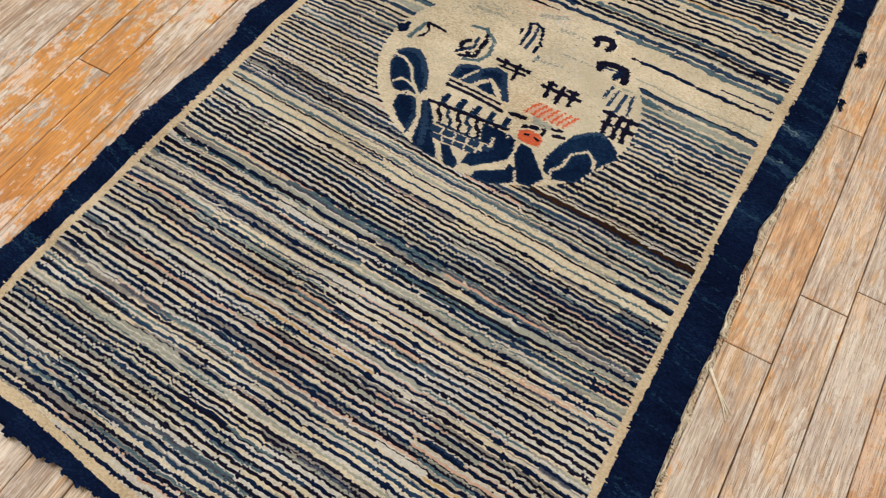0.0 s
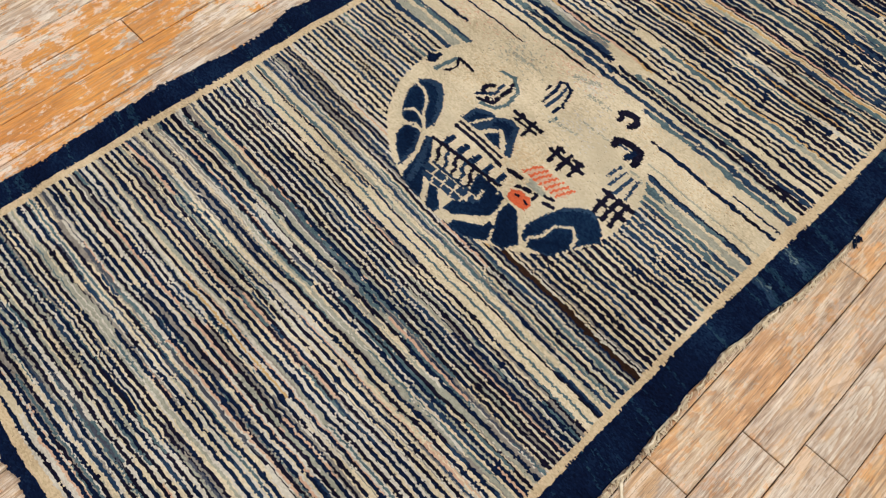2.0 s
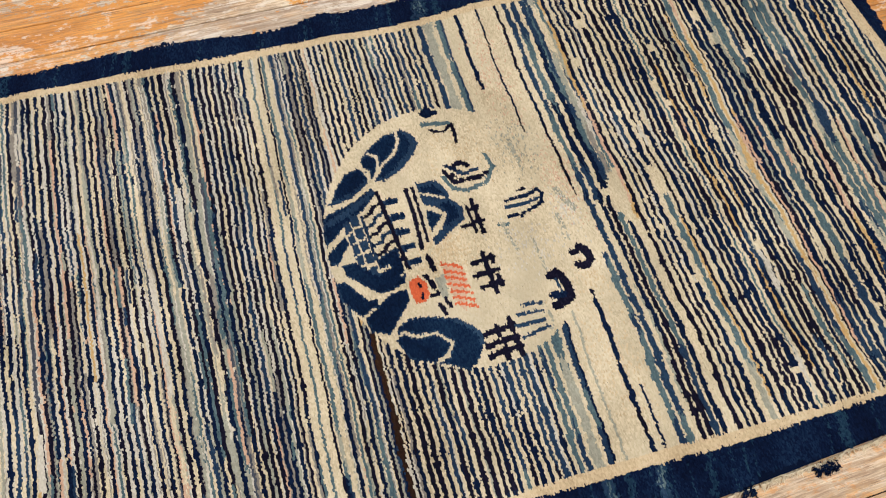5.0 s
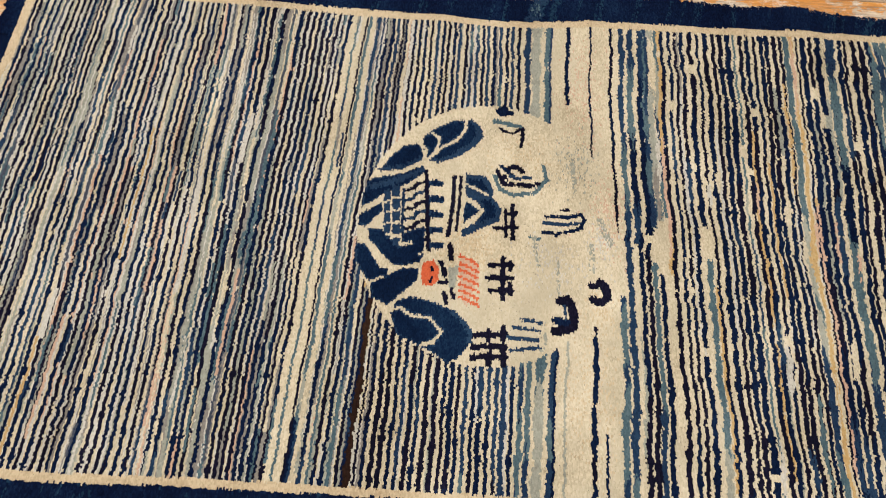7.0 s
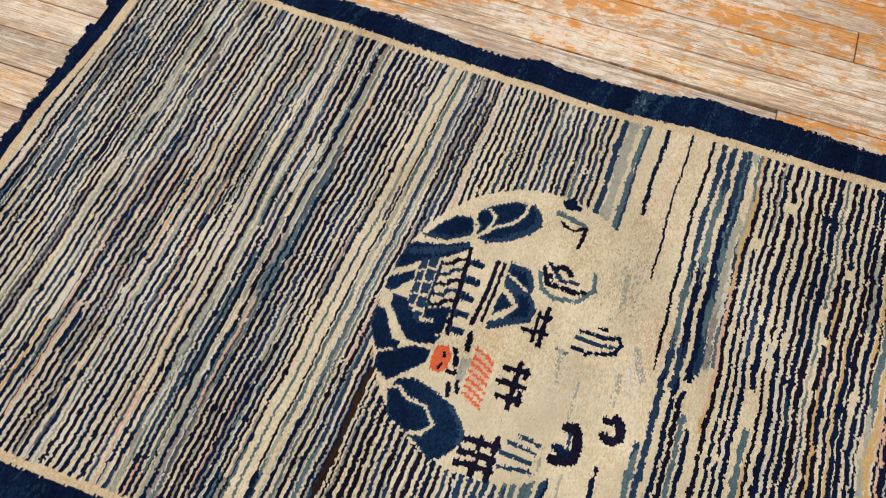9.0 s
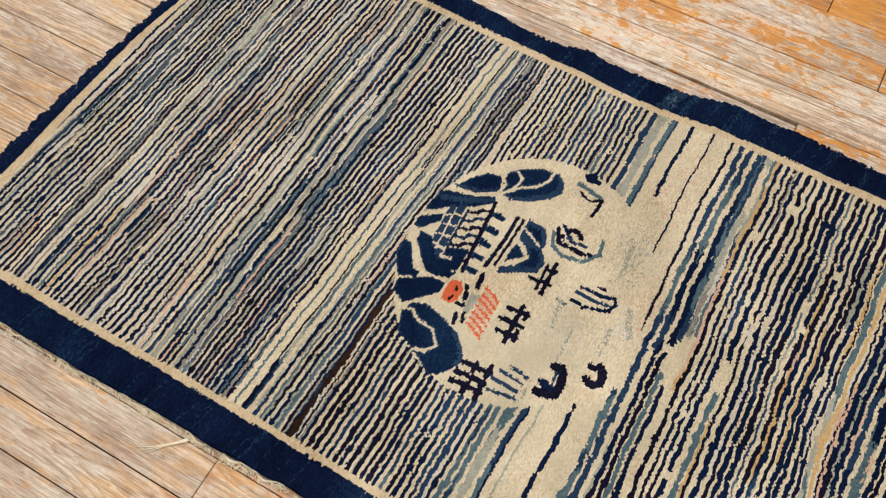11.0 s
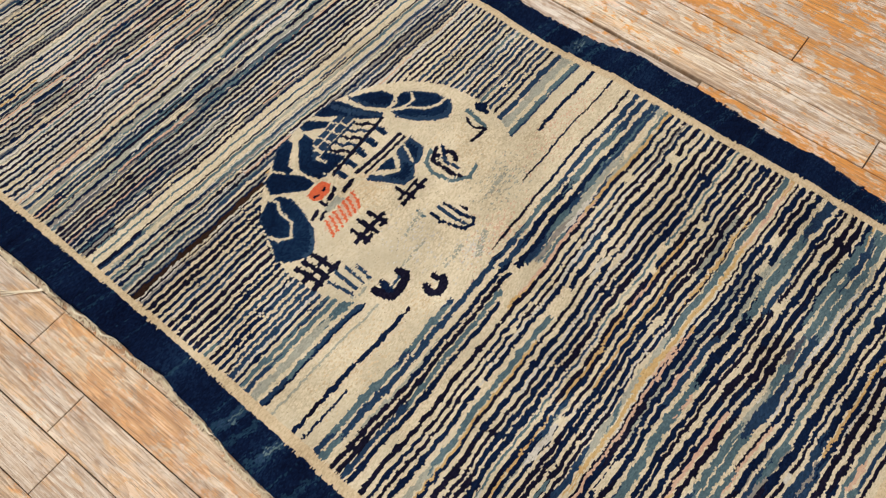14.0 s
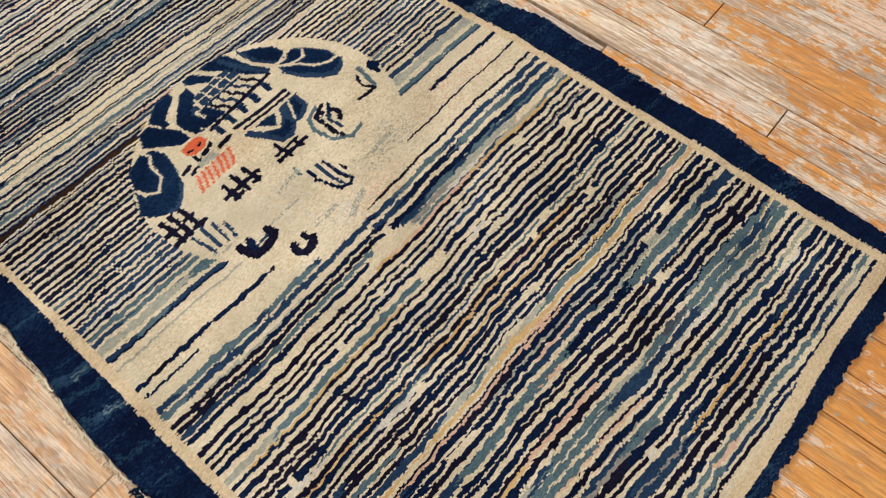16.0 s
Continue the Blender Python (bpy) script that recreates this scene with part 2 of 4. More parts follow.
def slab(x0, x1, y0, y1, z0, z1):
    """Corners and faces of a block."""
    v = [(x, y, z) for z in (z0, z1) for y in (y0, y1) for x in (x0, x1)]
    return v, [(0, 2, 3, 1), (4, 5, 7, 6), (0, 1, 5, 4), (2, 6, 7, 3), (0, 4, 6, 2), (1, 3, 7, 5)]


# ---- the room's shell ----
RX0, RX1, RY0, RY1, RH = -2.6, 2.8, -2.2, 2.6, 2.6


def shell(name, box, mat, label, category):
    v, f = slab(*box)
    return tagged(new(name, mesh_from(name, v, f, [mat])), label, category, kind="structure")


floor = shell("floor", (RX0, RX1, RY0, RY1, -0.06, -0.0135), GAP, "strip oak floor with worn orange varnish and bare greyed boards", "floor")
shell("wall_north", (RX0, RX1, RY1, RY1 + 0.12, -0.06, RH), PLASTER, "plain painted plaster wall", "wall")
shell("wall_south", (RX0, RX1, RY0 - 0.12, RY0, -0.06, RH), PLASTER, "plain painted plaster wall", "wall")
shell("wall_west", (RX0 - 0.12, RX0, RY0 - 0.12, RY1 + 0.12, -0.06, RH), PLASTER, "plain painted plaster wall", "wall")
shell("wall_east", (RX1, RX1 + 0.12, RY0 - 0.12, RY1 + 0.12, -0.06, RH), PLASTER, "plain painted plaster wall", "wall")
shell("ceiling", (RX0 - 0.12, RX1 + 0.12, RY0 - 0.12, RY1 + 0.12, RH, RH + 0.1), CEILING, "plain white painted ceiling", "ceiling")

# ---- the rug ----
# Plan of the rug in millimetres: x along its length, y across. Its edges wander.
def edge(xs, ys):
    return lambda v: np.interp(v, xs, ys)


low_out = edge((-680, -460, -343, -256, -190, -150, -109, -70, -46, -10, 30, 70, 113, 165, 250, 330, 470, 820), (-346, -345, -342, -336, -333, -334, -330, -329, -325, -326, -320, -326, -327, -335, -338, -334, -325, -323))
low_in = edge((-680, -500, -350, -288, -214, -150, 10, 180, 325, 480, 820), (-303, -299, -295, -290, -288, -286, -281, -284, -286, -282, -282))
low_field = edge((-680, -505, -375, -250, -70, 20, 160, 300, 410, 820), (-291, -287, -285, -279, -274, -272, -269, -272, -274, -273))
top_out = edge((-680, -500, -429, -326, -290, -246, -186, -150, -100, -60, -26, 10, 32, 100, 161, 205, 256, 312, 390, 433, 499, 555, 620, 700, 820), (455, 453, 447, 453, 449, 452, 451, 446, 443, 447, 453, 451, 453, 459, 466, 475, 475, 478, 476, 473, 478, 474, 472, 473, 471))
top_in = edge((-680, -540, -440, -280, -96, 50, 200, 330, 500, 620, 710, 820), (412, 413, 417, 413, 414, 411, 423, 428, 433, 438, 443, 446))
top_field = edge((-680, -540, -440, -280, -96, 50, 200, 330, 500, 620, 710, 820), (401, 402, 406, 402, 402, 400, 411, 416, 421, 426, 430, 432))
left_out = edge((-360, -120, 40, 150, 200, 270, 480), (-667, -667, -663, -659, -657, -660, -660))
left_in = edge((-360, -147, -25, 95, 134, 206, 267, 480), (-642, -641, -645, -646, -645, -638, -633, -632))
left_field = edge((-360, -160, -20, 110, 144, 188, 232, 283, 480), (-629, -628, -632, -635, -633, -630, -626, -620, -619))
right_out = edge((-360, 100, 200, 330, 480), (799, 797, 794, 794, 792))
right_in = edge((-360, 100, 176, 300, 400, 480), (781, 781, 779, 771, 772, 772))
right_field = edge((-360, 73, 147, 250, 390, 480), (768, 767, 768, 756, 755, 755))

DX, DY = 1.5, 2.75
cols, rows = int(1475 / DX), int(835 / DY)
gx, gy = np.meshgrid(-670 + DX * np.arange(cols), -351 + DY * np.arange(rows), indexing="ij")
rng = np.random.default_rng(7)


def wave(v, seed, lengths, sizes):
    """A smooth wander along v."""
    r = np.random.default_rng(seed)
    return sum(s * np.sin(v * 2 * np.pi / (w * r.uniform(0.8, 1.25)) + r.uniform(0, 6.3)) for w, s in zip(lengths, sizes))


# The woven rows wander: row u lies at u + drift(u, y). The first table is how far its upper end has moved.
ROW = (-640, -520, -440, -400, -370, -335, -300, -267, -250, -225, -195, -145, -90, -60, -30, 60, 110, 140, 170, 230, 300, 345, 385, 400, 450, 525, 545, 600, 625, 650, 680, 760)
TOP = (8, 1, -1, 3, -3, -6, -9, -7, 0, 9, 14, 15, 12, 3, 1, 0, 3, 6, -4, -8, -10, -12, -14, -10, -7, -3, 6, 12, 17, 15, 12, 13)


def drift(u, y):
    swing = 0.62 + 0.38 / (1 + np.exp(-(u - 220) / 40.0))
    sway = 2.0 * np.sin(y / 112 + u / 120) + 1.3 * np.sin(y / 41 + u / 55) + 0.9 * np.sin(y / 19 + u / 31 + 1.3 * np.sin(u / 90)) + 0.6 * np.sin(y / 8.3 + u / 17 + 2 * np.sin(y / 60))
    return np.interp(u, ROW, TOP) * (y + 285) / 695 + swing * sway + swing * 0.95 * np.sin(y / 3.7 + u / 10 + 2.5 * np.sin(y / 37) + 2 * np.sin(u / 23)) * (0.6 + 0.4 * np.sin(y / 29 + u / 41))


gu = gx
# neighbouring knots of a row stand a little to and fro, so that all outlines are ragged
coarse = np.where(np.arange(rows) % 2, 0.4, -0.4)[None] * rng.uniform(-0.6, 1.8, (cols // 6 + 2, rows)) + rng.normal(0, 0.45, (cols // 6 + 2, rows))
part_of = np.arange(cols) / 6
tooth = coarse[part_of.astype(int)] * (1 - part_of % 1)[:, None] + coarse[part_of.astype(int) + 1] * (part_of % 1)[:, None]
gx = gu + drift(gu, gy) + tooth
hx = gx + rng.normal(0, 0.3, gx.shape)
hy = gy + rng.normal(0, 0.4, gy.shape)
hu = gu + rng.normal(0, 0.12, gx.shape)
TONES = list("cknbtlropemwdgias")
tone = np.zeros(gx.shape, np.int8)
owner = np.zeros(gx.shape, np.int16)
OWNERS = [("pile_rest", "strewn single wool knots")]


def own(name, label=""):
    OWNERS.append((name, label))
    return len(OWNERS) - 1


def weave(mask, key, who):
    tone[mask] = TONES.index(key)
    owner[mask] = who


def polyline_distance(points):
    best = np.full(gx.shape, 1e9)
    for (ax, ay), (bx, by) in zip(points, points[1:]):
        dx, dy = bx - ax, by - ay
        u = np.clip(((hx - ax) * dx + (hy - ay) * dy) / max(dx * dx + dy * dy, 1e-6), 0, 1)
        best = np.minimum(best, np.hypot(hx - ax - u * dx, hy - ay - u * dy))
    return best


def inside(points):
    hit = np.zeros(gx.shape, bool)
    for (ax, ay), (bx, by) in zip(points, points[1:] + points[:1]):
        if ay != by:
            hit ^= ((ay > hy) != (by > hy)) & (hx < (bx - ax) * (hy - ay) / (by - ay) + ax)
    return hit


field = (hy > low_field(gx)) & (hy < top_field(gx)) & (hx > left_field(gy)) & (hx < right_field(gy))
disc = ((hx - 67) / 168) ** 2 + ((hy - 67) / 190) ** 2 < 1

# Stripes: place along the length, width, yarn, and where along the width they begin and end.
STRIPES = []
STRIPES += [
    (-632, -624, 4.5, "b", -400, 500), (-620, -612, 4, "b", -400, 500), (-612, -603, 6, "n", -400, 500), (-603, -594, 5, "n", -400, 500),
    (-593, -585, 6, "b", -400, 500), (-584, -576, 4, "n", -400, 500), (-576, -567, 4.5, "t", -400, 500), (-567, -559, 6, "k", -400, 500),
    (-558, -551, 4, "b", -400, 500), (-550, -543, 4.5, "k", -400, 500), (-541, -535, 4.5, "n", -400, 500), (-532, -527, 4, "k", -400, 500),
    (-524, -521, 3.5, "t", -400, 500), (-515, -514, 4.5, "k", -400, 500), (-507, -507, 5, "k", -400, 500), (-498, -500, 3, "l", -400, 500),
]
STRIPES += [
    (-490, -493, 5, "n", -400, 500), (-479, -484, 5, "n", -400, 500), (-472, -476, 3, "t", -400, 500), (-466, -467, 5, "n", -400, 500),
    (-462, -462, 3, "o", -280, -130), (-457, -458, 4, "t", -400, 500), (-447, -449, 5, "n", -400, 500), (-440, -442, 4, "t", -400, 500),
    (-440, -436, 3, "p", -250, -100), (-432, -430, 5, "b", -400, 500), (-427, -421, 2.6, "r", 60, 320), (-425, -420, 4, "k", -400, 500),
    (-422, -417, 3.5, "p", 40, 330), (-416, -412, 4.5, "k", -400, 500), (-408, -404, 3, "t", -400, 500), (-400, -397, 6.5, "n", -400, 500),
]
STRIPES += [
    (-395, -391, 2.5, "o", -20, 180), (-387, -387, 5, "n", -400, 500),
]
STRIPES += [
    (-379, -381, 3, "l", -400, 500), (-371, -374, 5, "n", -400, 500), (-362, -366, 4.5, "b", -400, 500), (-354, -358, 4, "t", -400, 500),
    (-352, -349, 2.5, "p", -60, 120), (-345, -349, 4.5, "k", -400, 500), (-335, -340, 5.5, "k", -400, 500), (-325, -331, 5, "b", -400, 500),
    (-317, -322, 3, "t", -400, 500), (-303, -311, 4.8, "k", -400, 500), (-294, -303, 4.8, "n", -400, 500), (-284, -292, 3, "l", -400, 500),
    (-277, -284, 5.5, "b", -400, 500), (-267, -275, 5, "n", -400, 500), (-259, -265, 4, "k", -400, 500), (-250, -249, 6, "n", -400, 500),
]
STRIPES += [
    (-245, -241, 4, "l", -400, 500), (-243, -240, 3, "p", -160, -20), (-240, -235, 3.5, "t", -400, 500), (-232, -224, 5.5, "n", -400, 500),
    (-224, -214, 4.5, "k", -400, 500), (-217, -206, 4, "k", -400, 500), (-210, -197, 4.5, "n", -400, 500), (-203, -188, 4.5, "n", -400, 500),
    (-195, -181, 5.5, "n", -400, 500), (-185, -174, 4.2, "k", -400, 500), (-178, -165, 3.6, "t", -400, 500), (-171, -157, 5.5, "k", -400, 500),
]
STRIPES += [
    (-157, -144, 3, "t", -400, 500), (-145, -130, 3, "k", -400, 500), (-140, -126, 5, "t", -400, 500), (-127, -113, 5, "b", -400, 500),
    (-119, -105, 3, "t", -400, 500), (-113, -97, 4.5, "k", -400, 500), (-105, -89, 5, "n", -400, 500), (-97, -81, 5, "b", -400, 500),
    (-89, -73, 4.5, "k", -400, 500), (-82, -66, 4.5, "n", -400, 500), (-80, -80, 3, "o", -30, 80), (-72, -72, 8, "r", -400, -45),
    (-63, -63, 3, "k", -400, -40),
]
STRIPES += [
    (-59, -57, 4.6, "n", 60, 500), (-56, -56, 4.6, "n", -400, 60), (-50, -48, 4.6, "k", 60, 500), (-47, -47, 5.4, "k", -400, 60),
    (-41, -39, 5, "n", 60, 500), (-38, -38, 5.4, "k", -400, 60), (-33, -31, 4.2, "k", 60, 500), (-29, -29, 4.6, "n", -400, 60),
    (-24, -22, 4.2, "b", 60, 500), (-20, -20, 5, "n", -400, 60), (-16, -14, 5, "n", 60, 500), (-11, -11, 5.4, "k", -400, 60),
    (-7, -5, 4.2, "k", 60, 500), (-2, -2, 5, "n", -400, 60), (2, 4, 5, "n", 60, 500), (8, 8, 5.4, "k", -400, 60),
]
STRIPES += [
    (10, 12, 4.6, "b", 60, 500), (17, 17, 5.4, "k", -400, 60), (19, 21, 5, "k", 60, 500), (27, 27, 4.6, "n", -400, 60),
    (27, 29, 4.2, "b", 60, 500), (36, 36, 5.4, "n", -400, 60), (36, 38, 5, "b", 60, 500), (45, 45, 4.6, "k", -400, 60),
    (45, 47, 4.2, "n", 60, 500), (53, 55, 4.2, "b", 60, 500), (54, 54, 5, "b", -400, 60),
]
STRIPES += [
    (62, 64, 5, "n", 60, 500), (63, 63, 5, "n", -400, 60), (71, 71, 5.4, "b", -400, 60), (71, 73, 4.2, "b", 60, 500),
    (80, 80, 4.6, "b", -400, 60), (80, 82, 4.6, "n", 60, 500), (89, 89, 4.6, "n", -400, 60), (89, 91, 4.2, "b", 60, 500),
    (98, 98, 5.4, "b", -400, 60), (98, 100, 4.6, "k", 60, 500), (108, 108, 5, "n", -400, 60), (108, 111, 7, "b", 200, 500),
    (118, 118, 5.4, "b", -400, 60), (120, 123, 12, "l", 200, 500), (128, 128, 5.4, "b", -400, 60), (130, 139, 6.5, "t", 200, 500),
]
STRIPES += [
    (134, 143, 3, "b", 200, 500), (139, 139, 11, "l", -400, -90), (153, 153, 6, "b", -400, -80), (157, 157, 3, "n", -400, -80),
    (170, 170, 2.5, "l", -400, -80), (172, 164, 5.5, "n", 270, 500), (202, 197, 2.2, "t", 120, 188), (203, 197, 3.6, "k", 188, 500),
    (206, 200, 5.5, "n", -400, -58), (220, 220, 3.5, "n", -400, -190), (234, 228, 4.5, "k", 75, 500),
]
STRIPES += [
    (244, 244, 6.5, "b", -400, -15), (250, 240, 7.5, "b", 62, 500), (254, 254, 7, "b", -400, 62), (262, 254, 8, "b", 60, 500),
    (266, 266, 4, "l", -400, 40), (270, 270, 6, "n", -400, 75), (277, 268, 8.5, "n", 75, 500), (279, 279, 6, "k", -400, 62),
    (284, 276, 7, "t", 85, 500), (288, 288, 5.5, "b", -400, 35), (291, 282, 8, "l", 95, 500), (292, 279, 5, "b", 260, 500),
    (297, 297, 5.5, "n", -400, 20), (300, 290, 4, "t", 100, 500), (306, 296, 4, "o", 20, 500), (314, 304, 5.5, "k", -400, 500),
]
STRIPES += [
    (324, 317, 5, "n", -400, 500), (332, 325, 5, "k", -400, 500), (342, 334, 5.5, "n", -400, 500), (353, 341, 7, "b", 92, 500),
    (354, 354, 7, "t", -400, 45), (362, 362, 4, "k", 45, 58), (370, 356, 5, "k", -400, 500), (382, 367, 6.5, "n", -400, 500),
    (390, 379, 4.5, "k", -400, 500), (399, 390, 6, "n", -400, 500), (409, 399, 7.5, "n", -400, 500), (416, 407, 3, "t", -400, 500),
]
STRIPES += [
    (423, 415, 5.5, "k", -400, 500), (429, 420, 4, "o", -60, 250), (433, 425, 6, "n", -400, 500), (441, 434, 4, "k", -400, 500),
    (445, 438, 3, "o", 0, 200), (449, 443, 6, "b", -400, 500), (458, 450, 6, "k", -400, 500), (469, 461, 5.5, "k", -400, 500),
    (478, 470, 5, "k", -400, 500), (487, 480, 7, "t", -400, 500), (494, 488, 5, "o", -400, 500), (502, 496, 3, "k", -400, 500),
    (507, 502, 4, "p", -400, 150), (510, 505, 7, "n", -400, 500), (519, 515, 5.5, "b", -400, 500), (528, 525, 5.5, "n", -400, 500),
]
STRIPES += [
    (537, 546, 8.5, "b", -400, 500), (549, 557, 6, "n", -400, 500), (557, 566, 4.5, "k", -400, 500), (569, 578, 7.5, "n", -400, 500),
    (580, 589, 6.5, "k", -400, 500), (586, 596, 4, "p", -400, 80), (591, 601, 7, "n", -400, 500), (603, 616, 7, "t", -400, 500),
    (613, 628, 6.5, "t", -400, 500), (625, 643, 5.5, "n", -400, 500), (628, 640, 3.5, "p", -100, 100), (636, 655, 7, "n", -400, 500),
    (650, 665, 5.5, "t", -400, 500), (660, 672, 4, "o", -400, 180), (662, 680, 9.5, "n", -400, 500), (676, 688, 5, "k", -400, 500),
]
STRIPES += [
    (688, 697, 8, "n", -400, 500), (699, 711, 7, "n", -400, 500), (700, 705, 3, "o", 100, 300), (710, 722, 6.5, "k", -400, 500),
    (721, 734, 7, "n", -400, 500), (733, 745, 5.5, "t", -400, 500), (744, 757, 5, "b", -400, 500), (754, 759, 4, "n", -400, 300),
]


def row_of(x, y):
    """The row that lies at x where the width is y."""
    u = x
    for _ in range(8):
        u = x - float(drift(u, y))
    return u


def snap(u):
    """The nearest place between two warps."""
    return float(gu.min()) + (round((u - float(gu.min())) / DX - 0.5) + 0.5) * DX


ABRASH = {"k": "knnn", "n": "kknbk", "b": "nnkks", "t": "nsbl", "l": "tai", "s": "nbkt", "o": "cp", "p": "co"}
NEAR = {"k": "nn", "n": "kkb", "b": "nt", "t": "lb", "l": "tc", "r": "kk", "o": "cp", "p": "co"}
# the older end has a cooler, washed ground
cool = rng.random((cols, 1)) < 0.5
weave(field & ~disc & (hu < -62) & cool & (np.abs(hu + 152) > 20) & (np.sin(hy / 61 + hu / 13) > -0.8), "i", 0)
# faded stretches of the ground: sage, olive and a few warm ones, lying along the stripes
for n in range(800):
    x0, y0 = (rng.uniform(-628, -60) if n < 720 else rng.uniform(-60, 760)), rng.uniform(-290, 430)
    size = rng.uniform(25, 190)
    key = rng.choice(list("ccccciiiiilllaaatp" if x0 < -60 else "iiiiillioa"))
    if (x0 < 105 or x0 > 300) and abs(x0 + 152) > 20:
        weave(field & ~disc & (np.abs(hu - x0) < rng.uniform(0.9, 3.0)) & (np.abs(hy - y0) < size), key, 0)
jag = rng.normal(0, 9, (cols, 1))
for n, (xb, xt, width, key, y0, y1) in enumerate(STRIPES):
    old_end = xb < -165
    if old_end and key in "bt" and rng.random() < 0.75:
        key = ("k" if rng.random() < 0.4 else "n") if key == "b" or rng.random() < 0.5 else "s"
    elif xb > 300 and key == "b" and rng.random() < 0.5:
        key = "n"
    centre = (max(y0, -280) + min(y1, 410)) / 2
    u0 = row_of(xb + (xt - xb) * (centre + 285) / 695, centre)
    thick = min(width, 5.2) * 0.98 if old_end else width * (0.98 if xb < 235 else 1.04)
    ragged = thick + wave(gy, 900 + n, (95, 33, 17), (0.16 * width, 0.12 * width, 0.09 * width))
    warps = max(2, int(thick / DX + 0.5))
    low = snap(u0 - warps * DX / 2)
    ragged = ragged + np.clip((-60 - gy) / 100, 0, 1) * (0.5 if xb > 235 else 0.3)
    mask = field & ~disc & (hu > low - (ragged - thick) / 2) & (hu < low + warps * DX + (ragged - thick) / 2) & (hy > y0) & (hy < y1)
    if xb > 300 and y1 - y0 > 300:
        # in the coarser end some lines break off and begin again
        for _ in range(int(rng.random() < 0.3)):
            c, half = rng.uniform(-250, 400), rng.uniform(3, 12)
            mask &= ~(np.abs(hy - c) < half)
    who = own("stripe")
    weave(mask, key, who)
    # the yarn was changed here and there
    for _ in range(int(rng.integers(1, 4)) + (3 if old_end else 1) if y1 - y0 > 300 and key != "r" else 0):
        c, half = rng.uniform(-280, 420), rng.uniform(12, 75)
        near = (ABRASH if old_end else NEAR)[key]
        weave(mask & (np.abs(hy - c + jag) < half), near[int(rng.integers(0, len(near)))], who)

# single rows of other yarn strewn through the older end
for n in range(70):
    x0, y0, size = snap(rng.uniform(-628, -110)), rng.uniform(-290, 420), rng.uniform(6, 42)
    weave(field & ~disc & (np.abs(hu - x0) < DX) & (np.abs(hy - y0) < size), rng.choice(list("tiblsna")), 0)

# broader patches of other yarn: place, half width along the length, half length across, yarn
PATCHES = (
    (607, 330, 7.5, 95, "t"), (622, 105, 10, 45, "b"), (627, -30, 6, 60, "t"), (613, 200, 6, 26, "s"), (288, 140, 7, 48, "a"),
    (292, 190, 6, 45, "i"), (460, 118, 9, 30, "c"), (487, 62, 6, 34, "o"), (476, 60, 5, 36, "c"), (521, -72, 7, 26, "c"),
    (440, -95, 8, 34, "i"), (520, 82, 3, 34, "p"), (545, 53, 3, 22, "p"), (742, 106, 6, 26, "p"), (703, 128, 4, 20, "o"),
    (746, 76, 5, 26, "t"), (661, 57, 6, 36, "t"), (371, 172, 6, 28, "c"), (476, 244, 3.5, 90, "o"), (676, 366, 5, 30, "i"),
    (358, 141, 5, 26, "i"), (496, 95, 4, 36, "p"), (470, -180, 5, 60, "t"), (590, -150, 6, 55, "b"), (420, -220, 5, 40, "i"),
)
for px, py, half_x, half_y, key in PATCHES:
    u0 = row_of(px, py)
    along = (hy - py) / half_y
    reach = (0.62 if key in "tbs" else 0.5) * half_x * np.clip(1.1 - along ** 2, 0, 1) + wave(gy, int(px + py) + 70, (40, 13), (0.7, 0.5))
    who = own("stripe")
    lean = 0.12 * half_x * along
    weave(field & ~disc & (np.abs(hu - u0 - lean) < reach) & (np.abs(along) < 1), key, who)

# stains in the pale ground: place, reach, share of knots, tint
for sx, sy, rx, ry, share, key in ((48, 40, 24, 32, 0.55, "g"), (228, 100, 22, 45, 0.3, "p"), (215, 60, 16, 26, 0.4, "i"), (150, 20, 40, 30, 0.22, "i"), (110, 180, 36, 30, 0.2, "g"),
                                   (180, 170, 24, 40, 0.25, "l"), (200, -150, 30, 60, 0.25, "g"), (190, 300, 26, 80, 0.22, "p"), (215, -40, 20, 20, 0.3, "g")):
    spot = np.exp(-((hx - sx) / rx) ** 2 - ((hy - sy) / ry) ** 2)
    weave(field & (tone == 0) & (rng.random(gx.shape) < share * spot), key, 0)

# motifs of the round landscape
who = own("mountain", "indigo mountain with pale outline")
weave(field & inside([(-28, 196), (-14, 212), (11, 227), (35, 232), (49, 221), (54, 205), (43, 187), (22, 170), (-2, 157), (-21, 161), (-26, 178)]), "b", who)
weave(field & inside([(-28, 194), (-14, 211), (11, 226), (33, 230), (43, 218), (45, 206), (36, 190), (18, 176), (-3, 162), (-21, 164), (-26, 178)]), "m", who)
weave(field & (polyline_distance([(29, 229), (28, 212), (17, 195), (-1, 183), (-21, 159)]) < 2.00), "c", who)
weave(field & (polyline_distance([(-16, 204), (-6, 198), (-6, 187), (-13, 168)]) < 1.80), "c", who)
who = own("mountain", "indigo mountain with pale outline")
weave(field & inside([(-31, 187), (-54, 180), (-70, 160), (-81, 141), (-52, 144), (-24, 163)]), "m", who)
weave(field & (polyline_distance([(-81, 141), (-53, 145), (-24, 164)]) < 2.45), "b", who)
weave(field & (polyline_distance([(-85, 131), (-55, 139), (-24, 158), (-22, 178), (-35, 188)]) < 2.20), "c", who)
who = own("mountain", "indigo mountain with pale outline")
